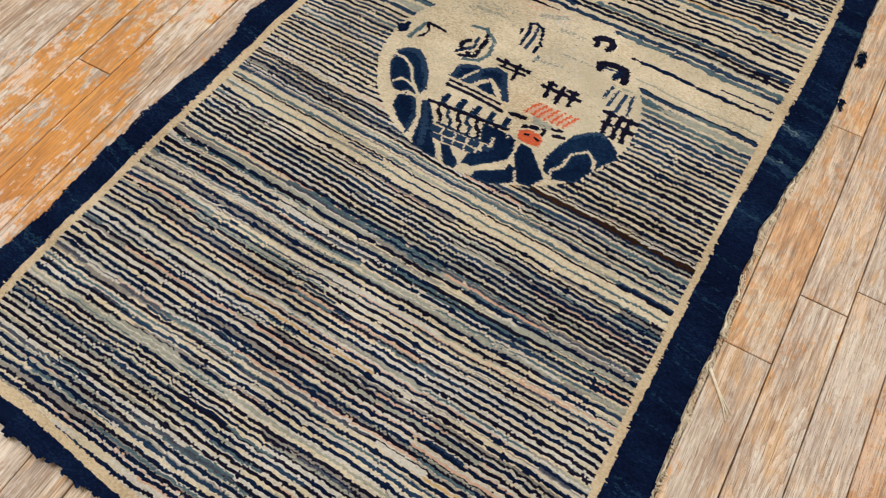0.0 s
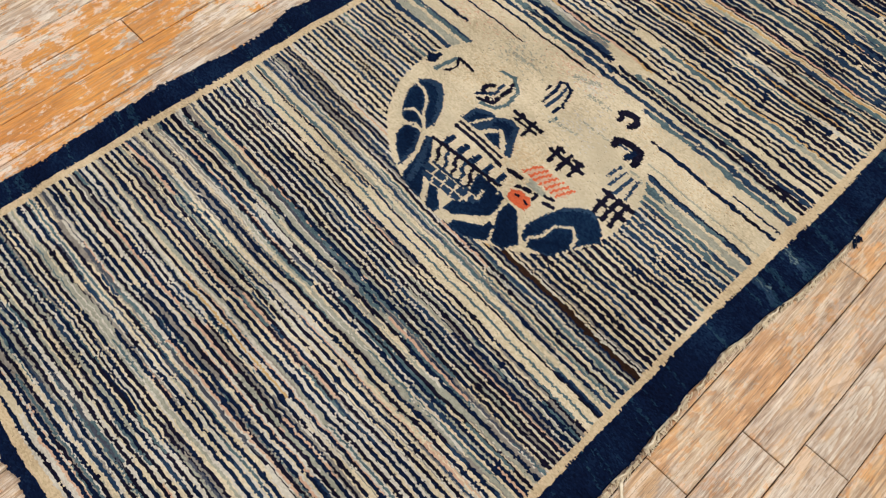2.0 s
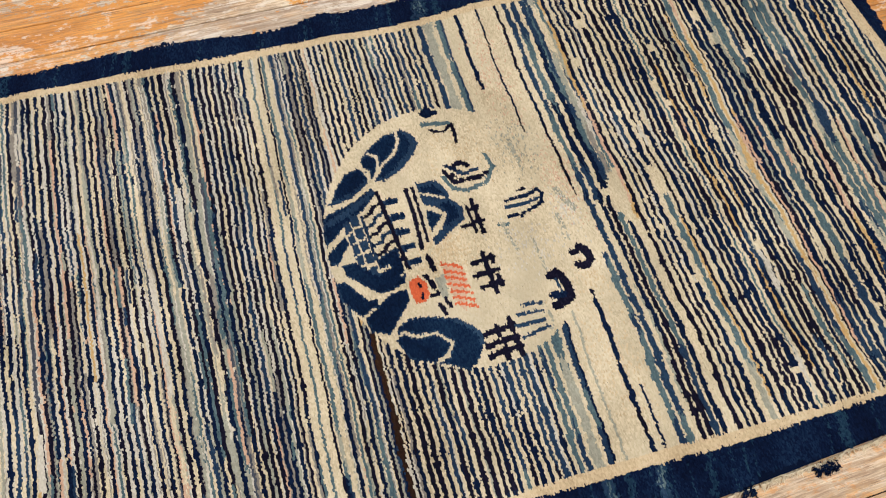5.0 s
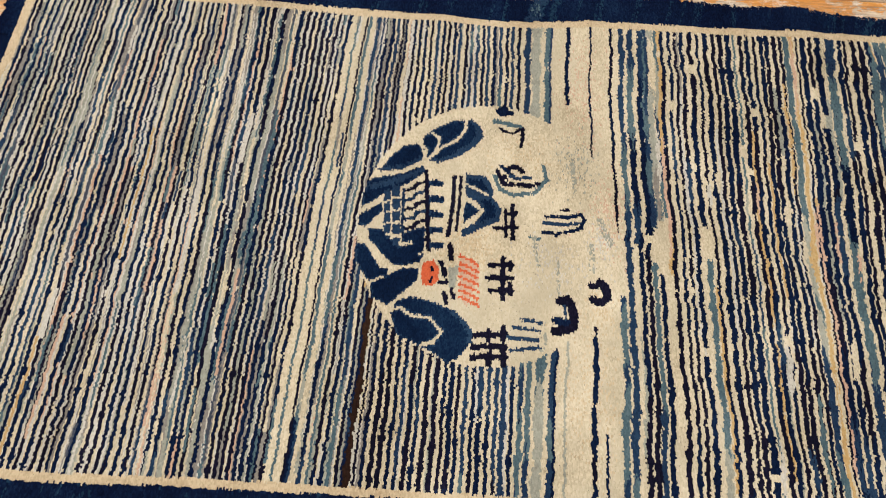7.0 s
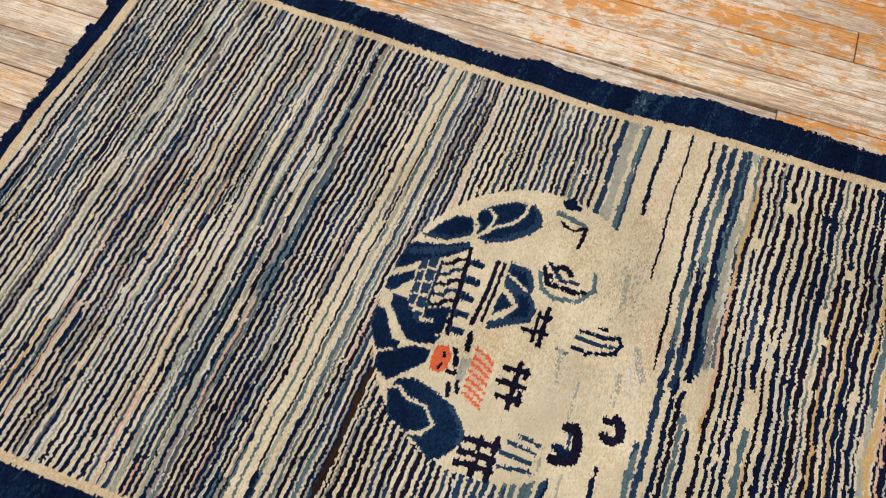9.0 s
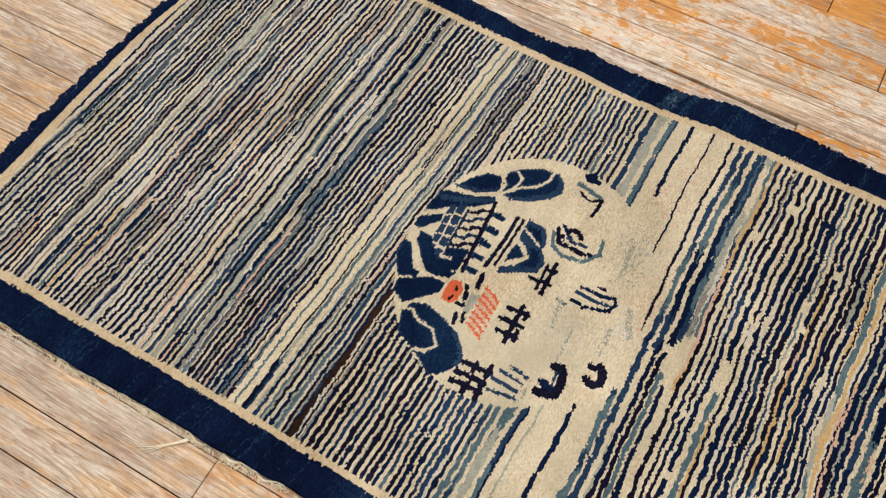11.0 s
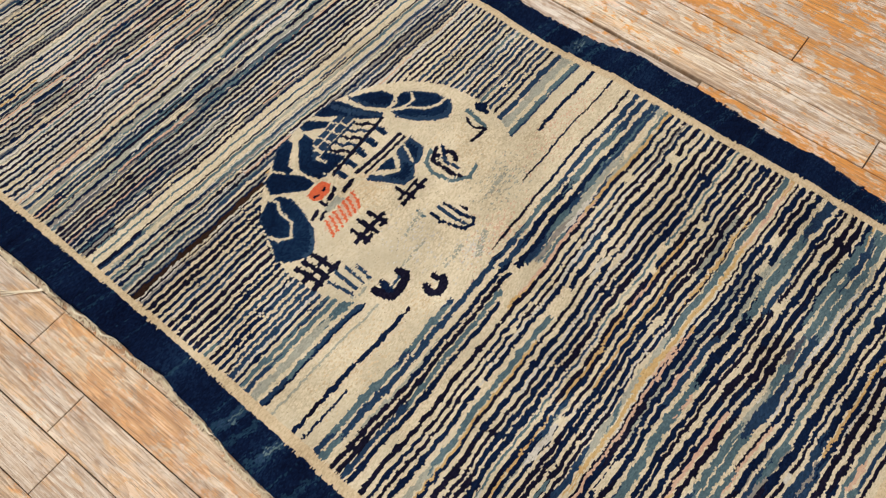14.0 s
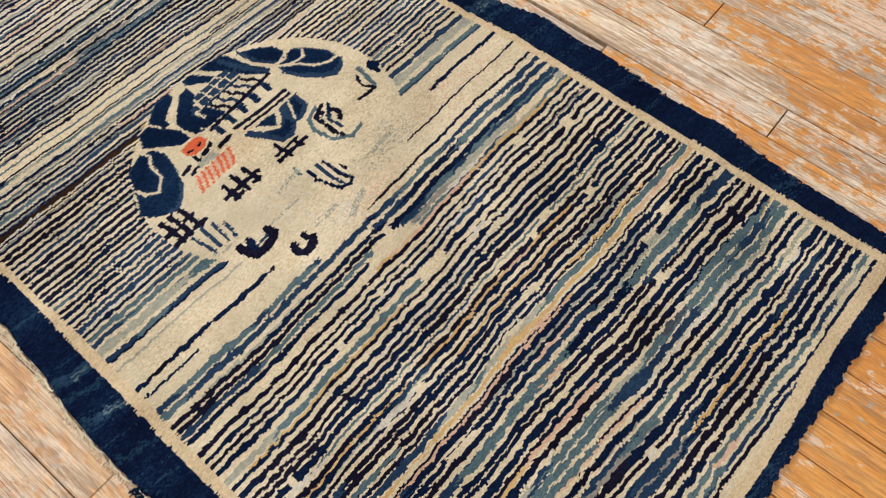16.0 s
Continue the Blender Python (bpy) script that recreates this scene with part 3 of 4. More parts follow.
weave(field & inside([(-87, 128), (-52, 137), (-24, 151), (-19, 142), (-43, 121), (-70, 106), (-99, 80), (-99, 104), (-94, 120)]), "m", who)
weave(field & (polyline_distance([(-89, 113), (-54, 128), (-25, 145)]) < 2.95), "b", who)
weave(field & (polyline_distance([(-101, 74), (-82, 84), (-69, 99), (-46, 116), (-21, 133)]) < 2.20), "c", who)
weave(field & inside([(-100, 71), (-72, 92), (-70, 79), (-91, 53), (-100, 56)]), "m", who)
who = own("pagoda", "indigo pagoda with ladder roof and walls")
weave(field & inside([(-72, 107), (-63, 109), (-62, 96), (-71, 93)]), "b", who)
weave(field & inside([(-70, 90), (-61, 93), (-61, 79), (-69, 77)]), "b", who)
weave(field & inside([(-68, 74), (-60, 77), (-59, 63), (-68, 61)]), "b", who)
weave(field & inside([(-67, 58), (-58, 61), (-57, 48), (-66, 45)]), "b", who)
weave(field & inside([(-65, 43), (-56, 45), (-56, 32), (-64, 30)]), "b", who)
weave(field & inside([(-62, 116), (-51, 118), (-50, 102), (-61, 101)]), "b", who)
weave(field & inside([(-60, 98), (-49, 100), (-48, 84), (-59, 82)]), "b", who)
weave(field & inside([(-58, 80), (-47, 81), (-47, 66), (-57, 64)]), "b", who)
weave(field & inside([(-56, 60), (-45, 61), (-45, 47), (-55, 45)]), "b", who)
weave(field & inside([(-54, 40), (-43, 42), (-43, 27), (-53, 25)]), "b", who)
weave(field & (polyline_distance([(-44, 111), (-33, 115), (-30, 122), (-17, 127)]) < 2.75), "k", who)
weave(field & (polyline_distance([(-42, 97), (-32, 100), (-29, 107), (-16, 113)]) < 2.50), "m", who)
weave(field & (polyline_distance([(-41, 83), (-30, 86), (-28, 93), (-15, 98)]) < 2.75), "k", who)
weave(field & (polyline_distance([(-39, 69), (-29, 72), (-26, 79), (-14, 84)]) < 2.50), "m", who)
weave(field & (polyline_distance([(-38, 55), (-28, 58), (-25, 65), (-12, 70)]) < 2.75), "k", who)
weave(field & (polyline_distance([(-37, 41), (-27, 45), (-24, 51), (-11, 56)]) < 2.50), "m", who)
weave(field & (polyline_distance([(-35, 28), (-25, 31), (-22, 38), (-10, 43)]) < 2.75), "k", who)
weave(field & (polyline_distance([(-46, 114), (-44, 78), (-41, 42)]) < 2.00), "m", who)
weave(field & (polyline_distance([(-19, 142), (-13, 89), (-6, 28)]) < 2.95), "k", who)
weave(field & inside([(-14, 130), (6, 130), (5, 121), (-13, 119)]), "m", who)
weave(field & inside([(-12, 106), (7, 106), (7, 97), (-11, 95)]), "m", who)
weave(field & inside([(-10, 84), (9, 83), (8, 74), (-9, 73)]), "m", who)
weave(field & inside([(-8, 61), (11, 60), (10, 52), (-7, 50)]), "m", who)
weave(field & inside([(-6, 39), (13, 38), (12, 30), (-5, 28)]), "m", who)
weave(field & inside([(-39, 50), (-14, 60), (-12, 25), (-43, 3), (-43, 34)]), "m", who)
weave(field & (polyline_distance([(-43, 32), (-30, 35)]) < 2.20), "c", who)
weave(field & (polyline_distance([(28, 139), (28, 96), (27, 56)]) < 2.15), "k", who)
weave(field & (polyline_distance([(19, 138), (20, 96), (17, 48)]) < 2.95), "k", who)
who = own("mountain", "teal-edged indigo mountain peak")
weave(field & inside([(34, 144), (60, 142), (72, 123), (71, 111), (85, 93), (81, 75), (61, 64), (36, 48), (33, 57), (50, 70), (62, 89), (48, 104), (36, 109)]), "b", who)
weave(field & inside([(35, 140), (57, 136), (66, 121), (62, 114), (38, 122)]), "m", who)
weave(field & inside([(53, 109), (70, 106), (78, 93), (75, 80), (51, 67), (62, 89)]), "m", who)
weave(field & (polyline_distance([(35, 128), (64, 114)]) < 1.70), "c", who)
weave(field & (polyline_distance([(38, 105), (60, 90), (40, 65)]) < 1.80), "c", who)
weave(field & inside([(37, 101), (56, 90), (43, 76), (35, 69), (35, 89)]), "m", who)
who = own("bird", "indigo and teal bird")
weave(field & (polyline_distance([(67, 232), (86, 230), (103, 227)]) < 3.20), "t", who)
weave(field & (polyline_distance([(75, 222), (83, 216), (94, 215), (108, 225), (106, 195)]) < 2.55), "k", who)
weave(field & inside([(66, 250), (77, 258), (96, 250), (92, 245), (74, 241)]), "n", who)
who = own("cloud", "teal and indigo cloud scroll")
weave(field & (polyline_distance([(72, 144), (80, 124), (98, 116), (126, 123), (141, 144), (137, 165)]) < 2.75), "t", who)
weave(field & (polyline_distance([(75, 152), (84, 133), (119, 133), (131, 137)]) < 3.2), "k", who)
weave(field & (polyline_distance([(87, 156), (100, 162), (109, 155)]) < 3.6), "k", who)
weave(field & (polyline_distance([(80, 160), (92, 150), (100, 142)]) < 2.6), "n", who)
weave(field & (polyline_distance([(93, 145), (104, 143), (120, 146)]) < 2.75), "b", who)
weave(field & (polyline_distance([(84, 147), (88, 141)]) < 2.45), "k", who)
who = own("cloud", "indigo cloud scroll")
weave(field & (polyline_distance([(143, 89), (166, 90), (188, 96), (192, 88), (188, 76), (156, 64), (139, 66)]) < 2.45), "n", who)
weave(field & (polyline_distance([(139, 80), (166, 79), (187, 83)]) < 2.45), "b", who)
weave(field & (polyline_distance([(163, 100), (171, 101)]) < 2.45), "k", who)
who = own("tree", "blue-black wool tree motif")
weave(field & (polyline_distance([(98, 101), (100, 53)]) < 3.35), "k", who)
weave(field & (polyline_distance([(90, 88), (103, 90)]) < 3.35), "k", who)
weave(field & (polyline_distance([(77, 65), (105, 69)]) < 3.35), "k", who)
weave(field & (polyline_distance([(89, 94), (91, 54)]) < 2.25), "k", who)
who = own("tree", "blue-black wool tree motif")
weave(field & (polyline_distance([(89, 23), (91, -33)]) < 3.65), "k", who)
weave(field & (polyline_distance([(98, 18), (99, 8)]) < 3.20), "k", who)
weave(field & (polyline_distance([(99, -11), (100, -25)]) < 3.20), "k", who)
weave(field & (polyline_distance([(73, 12), (101, 15)]) < 3.55), "k", who)
weave(field & (polyline_distance([(70, -6), (101, -3)]) < 3.55), "k", who)
weave(field & (polyline_distance([(75, -23), (102, -21)]) < 3.55), "k", who)
who = own("tree", "blue-black wool tree motif")
weave(field & (polyline_distance([(76, -76), (77, -88)]) < 3.45), "k", who)
weave(field & (polyline_distance([(78, -104), (78, -119)]) < 3.70), "k", who)
weave(field & (polyline_distance([(94, -71), (94, -86)]) < 3.70), "k", who)
weave(field & (polyline_distance([(94, -95), (96, -118)]) < 3.70), "k", who)
weave(field & (polyline_distance([(58, -83), (97, -79)]) < 3.95), "k", who)
weave(field & (polyline_distance([(58, -98), (97, -94)]) < 3.95), "k", who)
weave(field & (polyline_distance([(58, -111), (98, -107)]) < 3.95), "k", who)
who = own("mountain", "indigo mountain with pale outline")
weave(field & inside([(-101, 30), (-86, 28), (-66, -2), (-53, -2), (-56, -16), (-76, -24), (-88, -9), (-97, 5)]), "m", who)
weave(field & inside([(-87, 51), (-69, 52), (-31, 13), (-37, 3), (-50, 3), (-83, 36)]), "m", who)
weave(field & inside([(-37, 12), (-12, 22), (-15, 9), (-40, 1)]), "m", who)
weave(field & (polyline_distance([(-85, 34), (-75, 21), (-64, 3), (-52, 0)]) < 1.40), "c", who)
weave(field & (polyline_distance([(-76, -23), (-55, -14), (-52, 2)]) < 1.40), "c", who)
who = own("mountain", "solid indigo hill")
weave(field & inside([(-75, -25), (-34, 0), (-16, -1), (-16, -16), (-50, -53), (-72, -43)]), "m", who)
weave(field & (polyline_distance([(-49, -54), (-16, -18)]) < 1.70), "c", who)
who = own("mountain", "large indigo hill with pale inner line")
weave(field & inside([(-40, -47), (-24, -39), (0, -42), (31, -53), (53, -75), (56, -92), (44, -111), (30, -121), (6, -107), (-21, -96), (-34, -90), (-46, -63)]), "m", who)
weave(field & (polyline_distance([(31, -54), (54, -77), (55, -92)]) < 2.45), "b", who)
weave(field & (polyline_distance([(-45, -59), (-34, -54), (-21, -64), (2, -65), (19, -82), (10, -96), (-5, -101)]) < 2.00), "c", who)
who = own("sun_disc", "orange-red wool disc")
weave(field & inside([(-12, 8), (2, 12), (9, 3), (10, -14), (1, -24), (-11, -20), (-12, -6)]), "e", who)
weave(field & (polyline_distance([(0, 4), (1, -1)]) < 2.45), "k", who)
weave(field & (polyline_distance([(2, -11), (0, -17)]) < 2.45), "k", who)
who = own("figure_mark", "small blue-black wool marks")
weave(field & (polyline_distance([(21, 36), (24, 16)]) < 3.70), "k", who)
weave(field & (polyline_distance([(11, 11), (13, 7)]) < 2.95), "k", who)
weave(field & (polyline_distance([(15, 2), (17, -7)]) < 3.20), "k", who)
weave(field & (polyline_distance([(12, -17), (20, -16)]) < 2.95), "k", who)
weave(field & (polyline_distance([(18, -31), (22, -44)]) < 3.20), "k", who)
weave(field & (polyline_distance([(27, -24), (30, -36)]) < 2.70), "k", who)
weave(field & inside([(21, 6), (34, 7), (32, -23), (24, -22)]), "l", who)
who = own("roof_hatch", "orange-red hatched wool roof")
weave(field & inside([(37, 23), (60, 9), (59, -9), (47, -48), (38, -31), (35, 4)]), "p", who)
weave(field & (polyline_distance([(34, 21), (47, 17), (58, 11)]) < 1.70), "e", who)
weave(field & (polyline_distance([(35, 11), (47, 7), (59, 1)]) < 1.70), "e", who)
weave(field & (polyline_distance([(35, 2), (48, -2), (59, -8)]) < 1.70), "e", who)
weave(field & (polyline_distance([(36, -7), (49, -12), (60, -17)]) < 1.70), "e", who)
weave(field & (polyline_distance([(37, -17), (49, -21), (60, -26)]) < 1.70), "e", who)
weave(field & (polyline_distance([(37, -26), (50, -30), (61, -36)]) < 1.70), "e", who)
weave(field & (polyline_distance([(38, -35), (50, -39), (62, -45)]) < 1.70), "e", who)
who = own("comb", "blue wool comb of slanted bars")
weave(field & (polyline_distance([(116, -57), (138, -60)]) < 2.45), "b", who)
weave(field & (polyline_distance([(106, -69), (137, -71)]) < 2.45), "b", who)
weave(field & (polyline_distance([(101, -82), (137, -83)]) < 2.45), "b", who)
weave(field & (polyline_distance([(104, -99), (139, -92)]) < 2.45), "b", who)
weave(field & (polyline_distance([(143, -60), (146, -88), (141, -95)]) < 2.20) & (rng.random(gx.shape) < 0.6), "l", who)
who = own("cloud", "blue-black cloud curl")
weave(field & (polyline_distance([(162, -29), (171, -26), (177, -34), (180, -50), (179, -61), (170, -67), (157, -69)]) < 6.0), "k", who)
weave(field & (polyline_distance([(157, -55), (170, -57)]) < 5.0), "n", who)
weave(field & (polyline_distance([(168, -35), (170, -52)]) < 1.95), "b", who)
who = own("cloud", "blue-black cloud curl")
weave(field & (polyline_distance([(200, -4), (208, -4)]) < 3.95), "k", who)
weave(field & (polyline_distance([(213, 1), (220, -7), (221, -19), (215, -26), (203, -23)]) < 5.6), "k", who)
who = own("faded_mark", "faded sage wool marks")
weave(field & (polyline_distance([(123, 56), (134, 55)]) < 2.45), "t", who)
weave(field & (polyline_distance([(159, 28), (160, -19)]) < 2.45) & (rng.random(gx.shape) < 0.6), "l", who)
weave(field & (polyline_distance([(201, 51), (202, 16)]) < 3.70) & (rng.random(gx.shape) < 0.6), "l", who)
weave(field & (polyline_distance([(127, 57), (133, 19)]) < 3.20) & (rng.random(gx.shape) < 0.6), "l", who)
weave(field & (polyline_distance([(175, 177), (179, 139)]) < 3.20) & (rng.random(gx.shape) < 0.6), "l", who)
weave(field & (polyline_distance([(212, 89), (226, 58)]) < 4.70) & (rng.random(gx.shape) < 0.6), "l", who)

# the ground is told apart row by row, between the lines that run right across
rows_at = sorted(row_of(xb + (xt - xb) * 0.5, 62) for xb, xt, width, key, y0, y1 in STRIPES if y0 <= -400 and y1 >= 500)
between = np.searchsorted(np.array(rows_at), gu)
for n in range(len(rows_at) + 1):
    here = (owner == 0) & field & (between == n) & ~disc
    if here.any():
        owner[here] = own("ground_stripe")
owner[(owner == 0) & disc] = own("medallion_ground", "cream wool ground of the round landscape")

# the hills are rimmed with a lighter blue
hill = tone == TONES.index("m")
core = hill.copy()
for di, dj in ((1, 0), (-1, 0), (2, 0), (0, 1), (0, -1)):
    core &= np.roll(hill, (di, dj), (0, 1))
tone[hill & ~core & (rng.random(gx.shape) < 0.7)] = TONES.index("b")

# borders: a cream guard line and the dark blue band
guard = own("guard_stripe", "narrow tan wool guard stripe")
weave(~field, "g", guard)
band_out = (hy < low_in(gx)) | (hy > top_in(gx)) | (hx < left_in(gy)) | (hx > right_in(gy))
band = own("border", "deep indigo wool border band")
weave(band_out, "d", band)
# lighter patches: uneven dye, with the navy's sheen put into the colour
for bx, half, top in ((122, 12, True), (148, 5, True), (612, 5, True), (-465, 6, True), (-300, 5, True), (136, 8, False), (160, 5, False), (199, 8, False), (258, 5, False), (430, 7, False)):
    lean = bx + (hy - (450 if top else -315)) * 0.22 + wave(gy, int(bx) + 900, (31, 12), (2.0, 1.5))
    weave(band_out & (np.abs(hx - lean) < half) & ((hy > 200) == top) & (rng.random(gx.shape) < 0.8), "w", band)
    if bx in (122, 136, 199):
        weave(band_out & (np.abs(hx - lean) < half * 0.85) & (np.abs(hy - (440 if top else -300)) < 22) & ((hy > 200) == top) & (rng.random(gx.shape) < 0.8), "b", band)
        weave(band_out & (np.abs(hx - lean) < half * 0.5) & (np.abs(hy - (442 if top else -298)) < 12) & ((hy > 200) == top) & (rng.random(gx.shape) < 0.4), "t", band)
# thin slanting lines across the band: uneven dye and painted sheen
for _ in range(150):
    bx, half, far = rng.uniform(-650, 790), rng.uniform(0.8, 2.6), rng.random() < 0.5
    lean = bx + (hy - (450 if far else -315)) * rng.uniform(0.05, 0.35)
    weave(band_out & (np.abs(hx - lean) < half) & ((hy > 200) == far) & (rng.random(gx.shape) < 0.4), "w" if rng.random() < 0.6 else "m", band)
fray = wave(gx, 5, (60, 24, 11), (1.5, 1.2, 1.0))
fray_y = wave(gy, 6, (50, 21, 9), (2.0, 1.4, 1.0))
alive = (hy > low_out(gx) + 2.2 + 0.35 * fray) & (gy < top_out(gx) + 0.3 * fray) & (hx > left_out(gy) + fray_y) & (hx < right_out(gy) + 0.7 * fray_y)
alive &= ~((hy < low_out(gx) + 9 + fray) & (np.abs(hx - 338) < 30))
alive &= ~((hy > 280) & (hy < 318) & (hx < -634 - 0.25 * np.abs(hy - 301)))


def lie(x, y):
    """How the rug lies: low waves and raised ripples along the long sides, in metres, for places in metres."""
    z = 0.0006 + 0.0012 * (1 + np.sin(x * 9.0 + 1.0) * np.cos(y * 7.0)) + 0.0008 * (1 + np.sin(x * 23 + y * 5)) + 0.0004 * np.sin(x * 61 + 2 * np.sin(y * 11)) * np.sin(y * 17 + x * 8)
    top, low = np.exp(-((y - 0.46) / 0.07) ** 2), np.exp(-((y + 0.33) / 0.05) ** 2)
    z = z + top * (0.006 * np.exp(-((x + 0.02) / 0.035) ** 2) + 0.004 * np.exp(-((x - 0.20) / 0.03) ** 2) + 0.004 * np.exp(-((x + 0.26) / 0.04) ** 2) + 0.003 * np.exp(-((x - 0.5) / 0.04) ** 2))
    return z + low * (0.004 * np.exp(-((x - 0.06) / 0.03) ** 2) + 0.003 * np.exp(-((x + 0.12) / 0.035) ** 2) + 0.003 * np.exp(-((x - 0.22) / 0.03) ** 2))


RELIEF = np.array([0.0, -0.15, 0.0, 0.0, 0.0, 0.0, -0.5, 0.0, 0.0, 0.2, 0.1, 0.3, 0.5, 0.2, 0.0, -0.2, -0.2]) * 0.001
PILE = 0.0080
ring = np.array([(-1, -1), (0, -1), (1, -1), (-1, 0), (0, 0), (1, 0), (-1, 1), (0, 1), (1, 1)], float)
drop = np.array([1.0, 0.45, 1.0, 0.45, 0.0, 0.45, 1.0, 0.45, 1.0])
quads = np.array([(0, 1, 4, 3), (1, 2, 5, 4), (3, 4, 7, 6), (4, 5, 8, 7)])
MATS = [WOOL[k] for k in TONES]


def knots(mask, r):
    """Tufts of pile at the marked places, as one mesh: little leaning domes."""
    cx, cy, tn = gx[mask] / 1000, gy[mask] / 1000, tone[mask]
    count = len(cx)
    cx = cx + r.normal(0, 0.00015, count)
    cy = cy + r.normal(0, 0.0003, count)
    top = lie(cx, cy) + PILE + RELIEF[tn] + r.normal(0, 0.00018, count)
    rib = np.isin(tn, (TONES.index("d"), TONES.index("w"), TONES.index("b")))
    ribs = np.sin((cx - cy * 0.2) * 330 + 2 * np.sin(cx * 47)) + 0.7 * np.sin((cx - cy * 0.15) * 810 + 2 * np.sin(cx * 90))
    top = top + np.where(rib & ((cy < -0.27) | (cy > 0.40)), 0.0007 * ribs, 0.0)
    fx = ring[:, 0] * DX * 0.00066 * r.uniform(0.95, 1.12, (count, 1))
    fy = ring[:, 1] * DY * 0.00066 * r.uniform(0.95, 1.15, (count, 1))
    fx = fx + r.normal(0, 0.00012, fx.shape)
    fy = fy + r.normal(0, 0.00025, fy.shape)
    z = top[:, None] - drop * 0.0011 + r.normal(0, 0.00012, fx.shape)
    verts = np.stack([cx[:, None] + fx, cy[:, None] + fy, z], -1).reshape(-1, 3)
    faces = (quads[None] + 9 * np.arange(count)[:, None, None]).reshape(-1, 4)
    return verts, faces, np.repeat(tn, 4)


def pile_mesh(name, mask, r):
    verts, faces, idx = knots(mask, r)
    used = sorted(set(idx.tolist()))
    me = bpy.data.meshes.new(name)
    me.vertices.add(len(verts))
    me.vertices.foreach_set("co", verts.astype(np.float32).ravel())
    me.loops.add(faces.size)
    me.loops.foreach_set("vertex_index", faces.astype(np.int32).ravel())
    me.polygons.add(len(faces))
    me.polygons.foreach_set("loop_start", np.arange(0, faces.size, 4, dtype=np.int32))
    for u in used:
        me.materials.append(MATS[u])
    me.polygons.foreach_set("material_index", np.searchsorted(used, idx).astype(np.int32))
    me.polygons.foreach_set("use_smooth", np.ones(len(faces), bool))
    me.update(calc_edges=True)
    return me


def runs(mask, least):
    """The connected stretches of a mask, the largest first; what is smaller than least comes last, together."""
    left, found, small = mask.copy(), [], np.zeros(mask.shape, bool)
    for i, j in zip(*np.nonzero(mask)):
        if not left[i, j]:
            continue
        left[i, j] = False
        todo, got = [(i, j)], [(i, j)]
        while todo:
            a, c = todo.pop()
            for p in range(max(a - 1, 0), min(a + 2, cols)):
                for q in range(max(c - 1, 0), min(c + 2, rows)):
                    if left[p, q]:
                        left[p, q] = False
                        todo.append((p, q))
                        got.append((p, q))
        where = tuple(np.array(got).T)
        if len(got) < least:
            small[where] = True
        else:
            one = np.zeros(mask.shape, bool)
            one[where] = True
            found.append(one)
    return found, small


rug = tagged(new("rug"), "worn antique striped wool rug with landscape medallion and indigo border", "rug")
WORDS = {"k": "blue-black", "n": "indigo", "b": "mid blue", "t": "grey teal", "l": "pale sage", "r": "dark brown", "o": "gold", "p": "pink", "c": "cream", "i": "faded ivory", "a": "olive grey", "s": "slate blue"}
pieces, crumbs = [], alive & (owner == 0)
for n, (name, label) in enumerate(OWNERS):
    if n == 0:
        continue
    found, small = runs(alive & (owner == n), 70 if name == "stripe" else 60 if name == "ground_stripe" else 12)
    crumbs |= small
    for one in found:
        if name == "stripe":
            label = WORDS.get(TONES[int(np.bincount(tone[one]).argmax())], "cream") + " wool stripe"
        elif name == "ground_stripe":
            label = WORDS.get(TONES[int(np.bincount(tone[one]).argmax())], "ivory") + " wool ground between dark stripes"
        pieces.append((name, label, one))
for n, (name, label, one) in enumerate(pieces):
    child(name, pile_mesh(name, one, np.random.default_rng(50 + n)), rug, label)
tagged(child("pile_rest", pile_mesh("pile_rest", crumbs, np.random.default_rng(49)), rug, "strewn single wool knots"), kind="stuff")

# foundation under the pile, with the worn cream edge cord
bv, bf = [], []
steps = 150
for i in range(steps + 1):
    xm = -655 + i * (1446 / steps)
    y0, y1 = (float(low_out(xm)) + 1) / 1000, (float(top_out(xm)) - 3) / 1000
    for j in range(13):
        y = y0 + (y1 - y0) * j / 12
        x = xm / 1000
        bv.append((x, y, float(lie(x, y)) + PILE - 0.0022))
    bv += [(xm / 1000, y0, 0.0002), (xm / 1000, y1, 0.0002)]
for i in range(steps):
    a, b = i * 15, (i + 1) * 15
    bf += [(a + j, b + j, b + j + 1, a + j + 1) for j in range(12)]
    bf += [(a + 13, b + 13, b, a), (a + 12, b + 12, b + 14, a + 14)]
bf += [(13, 0, *range(1, 13), 14), (steps * 15 + 14, *range(steps * 15 + 12, steps * 15 - 1, -1), steps * 15 + 13)]
child("backing", mesh_from("backing", bv, bf, [WOOL["n"]], smooth=True), rug, "woven indigo and cotton foundation")


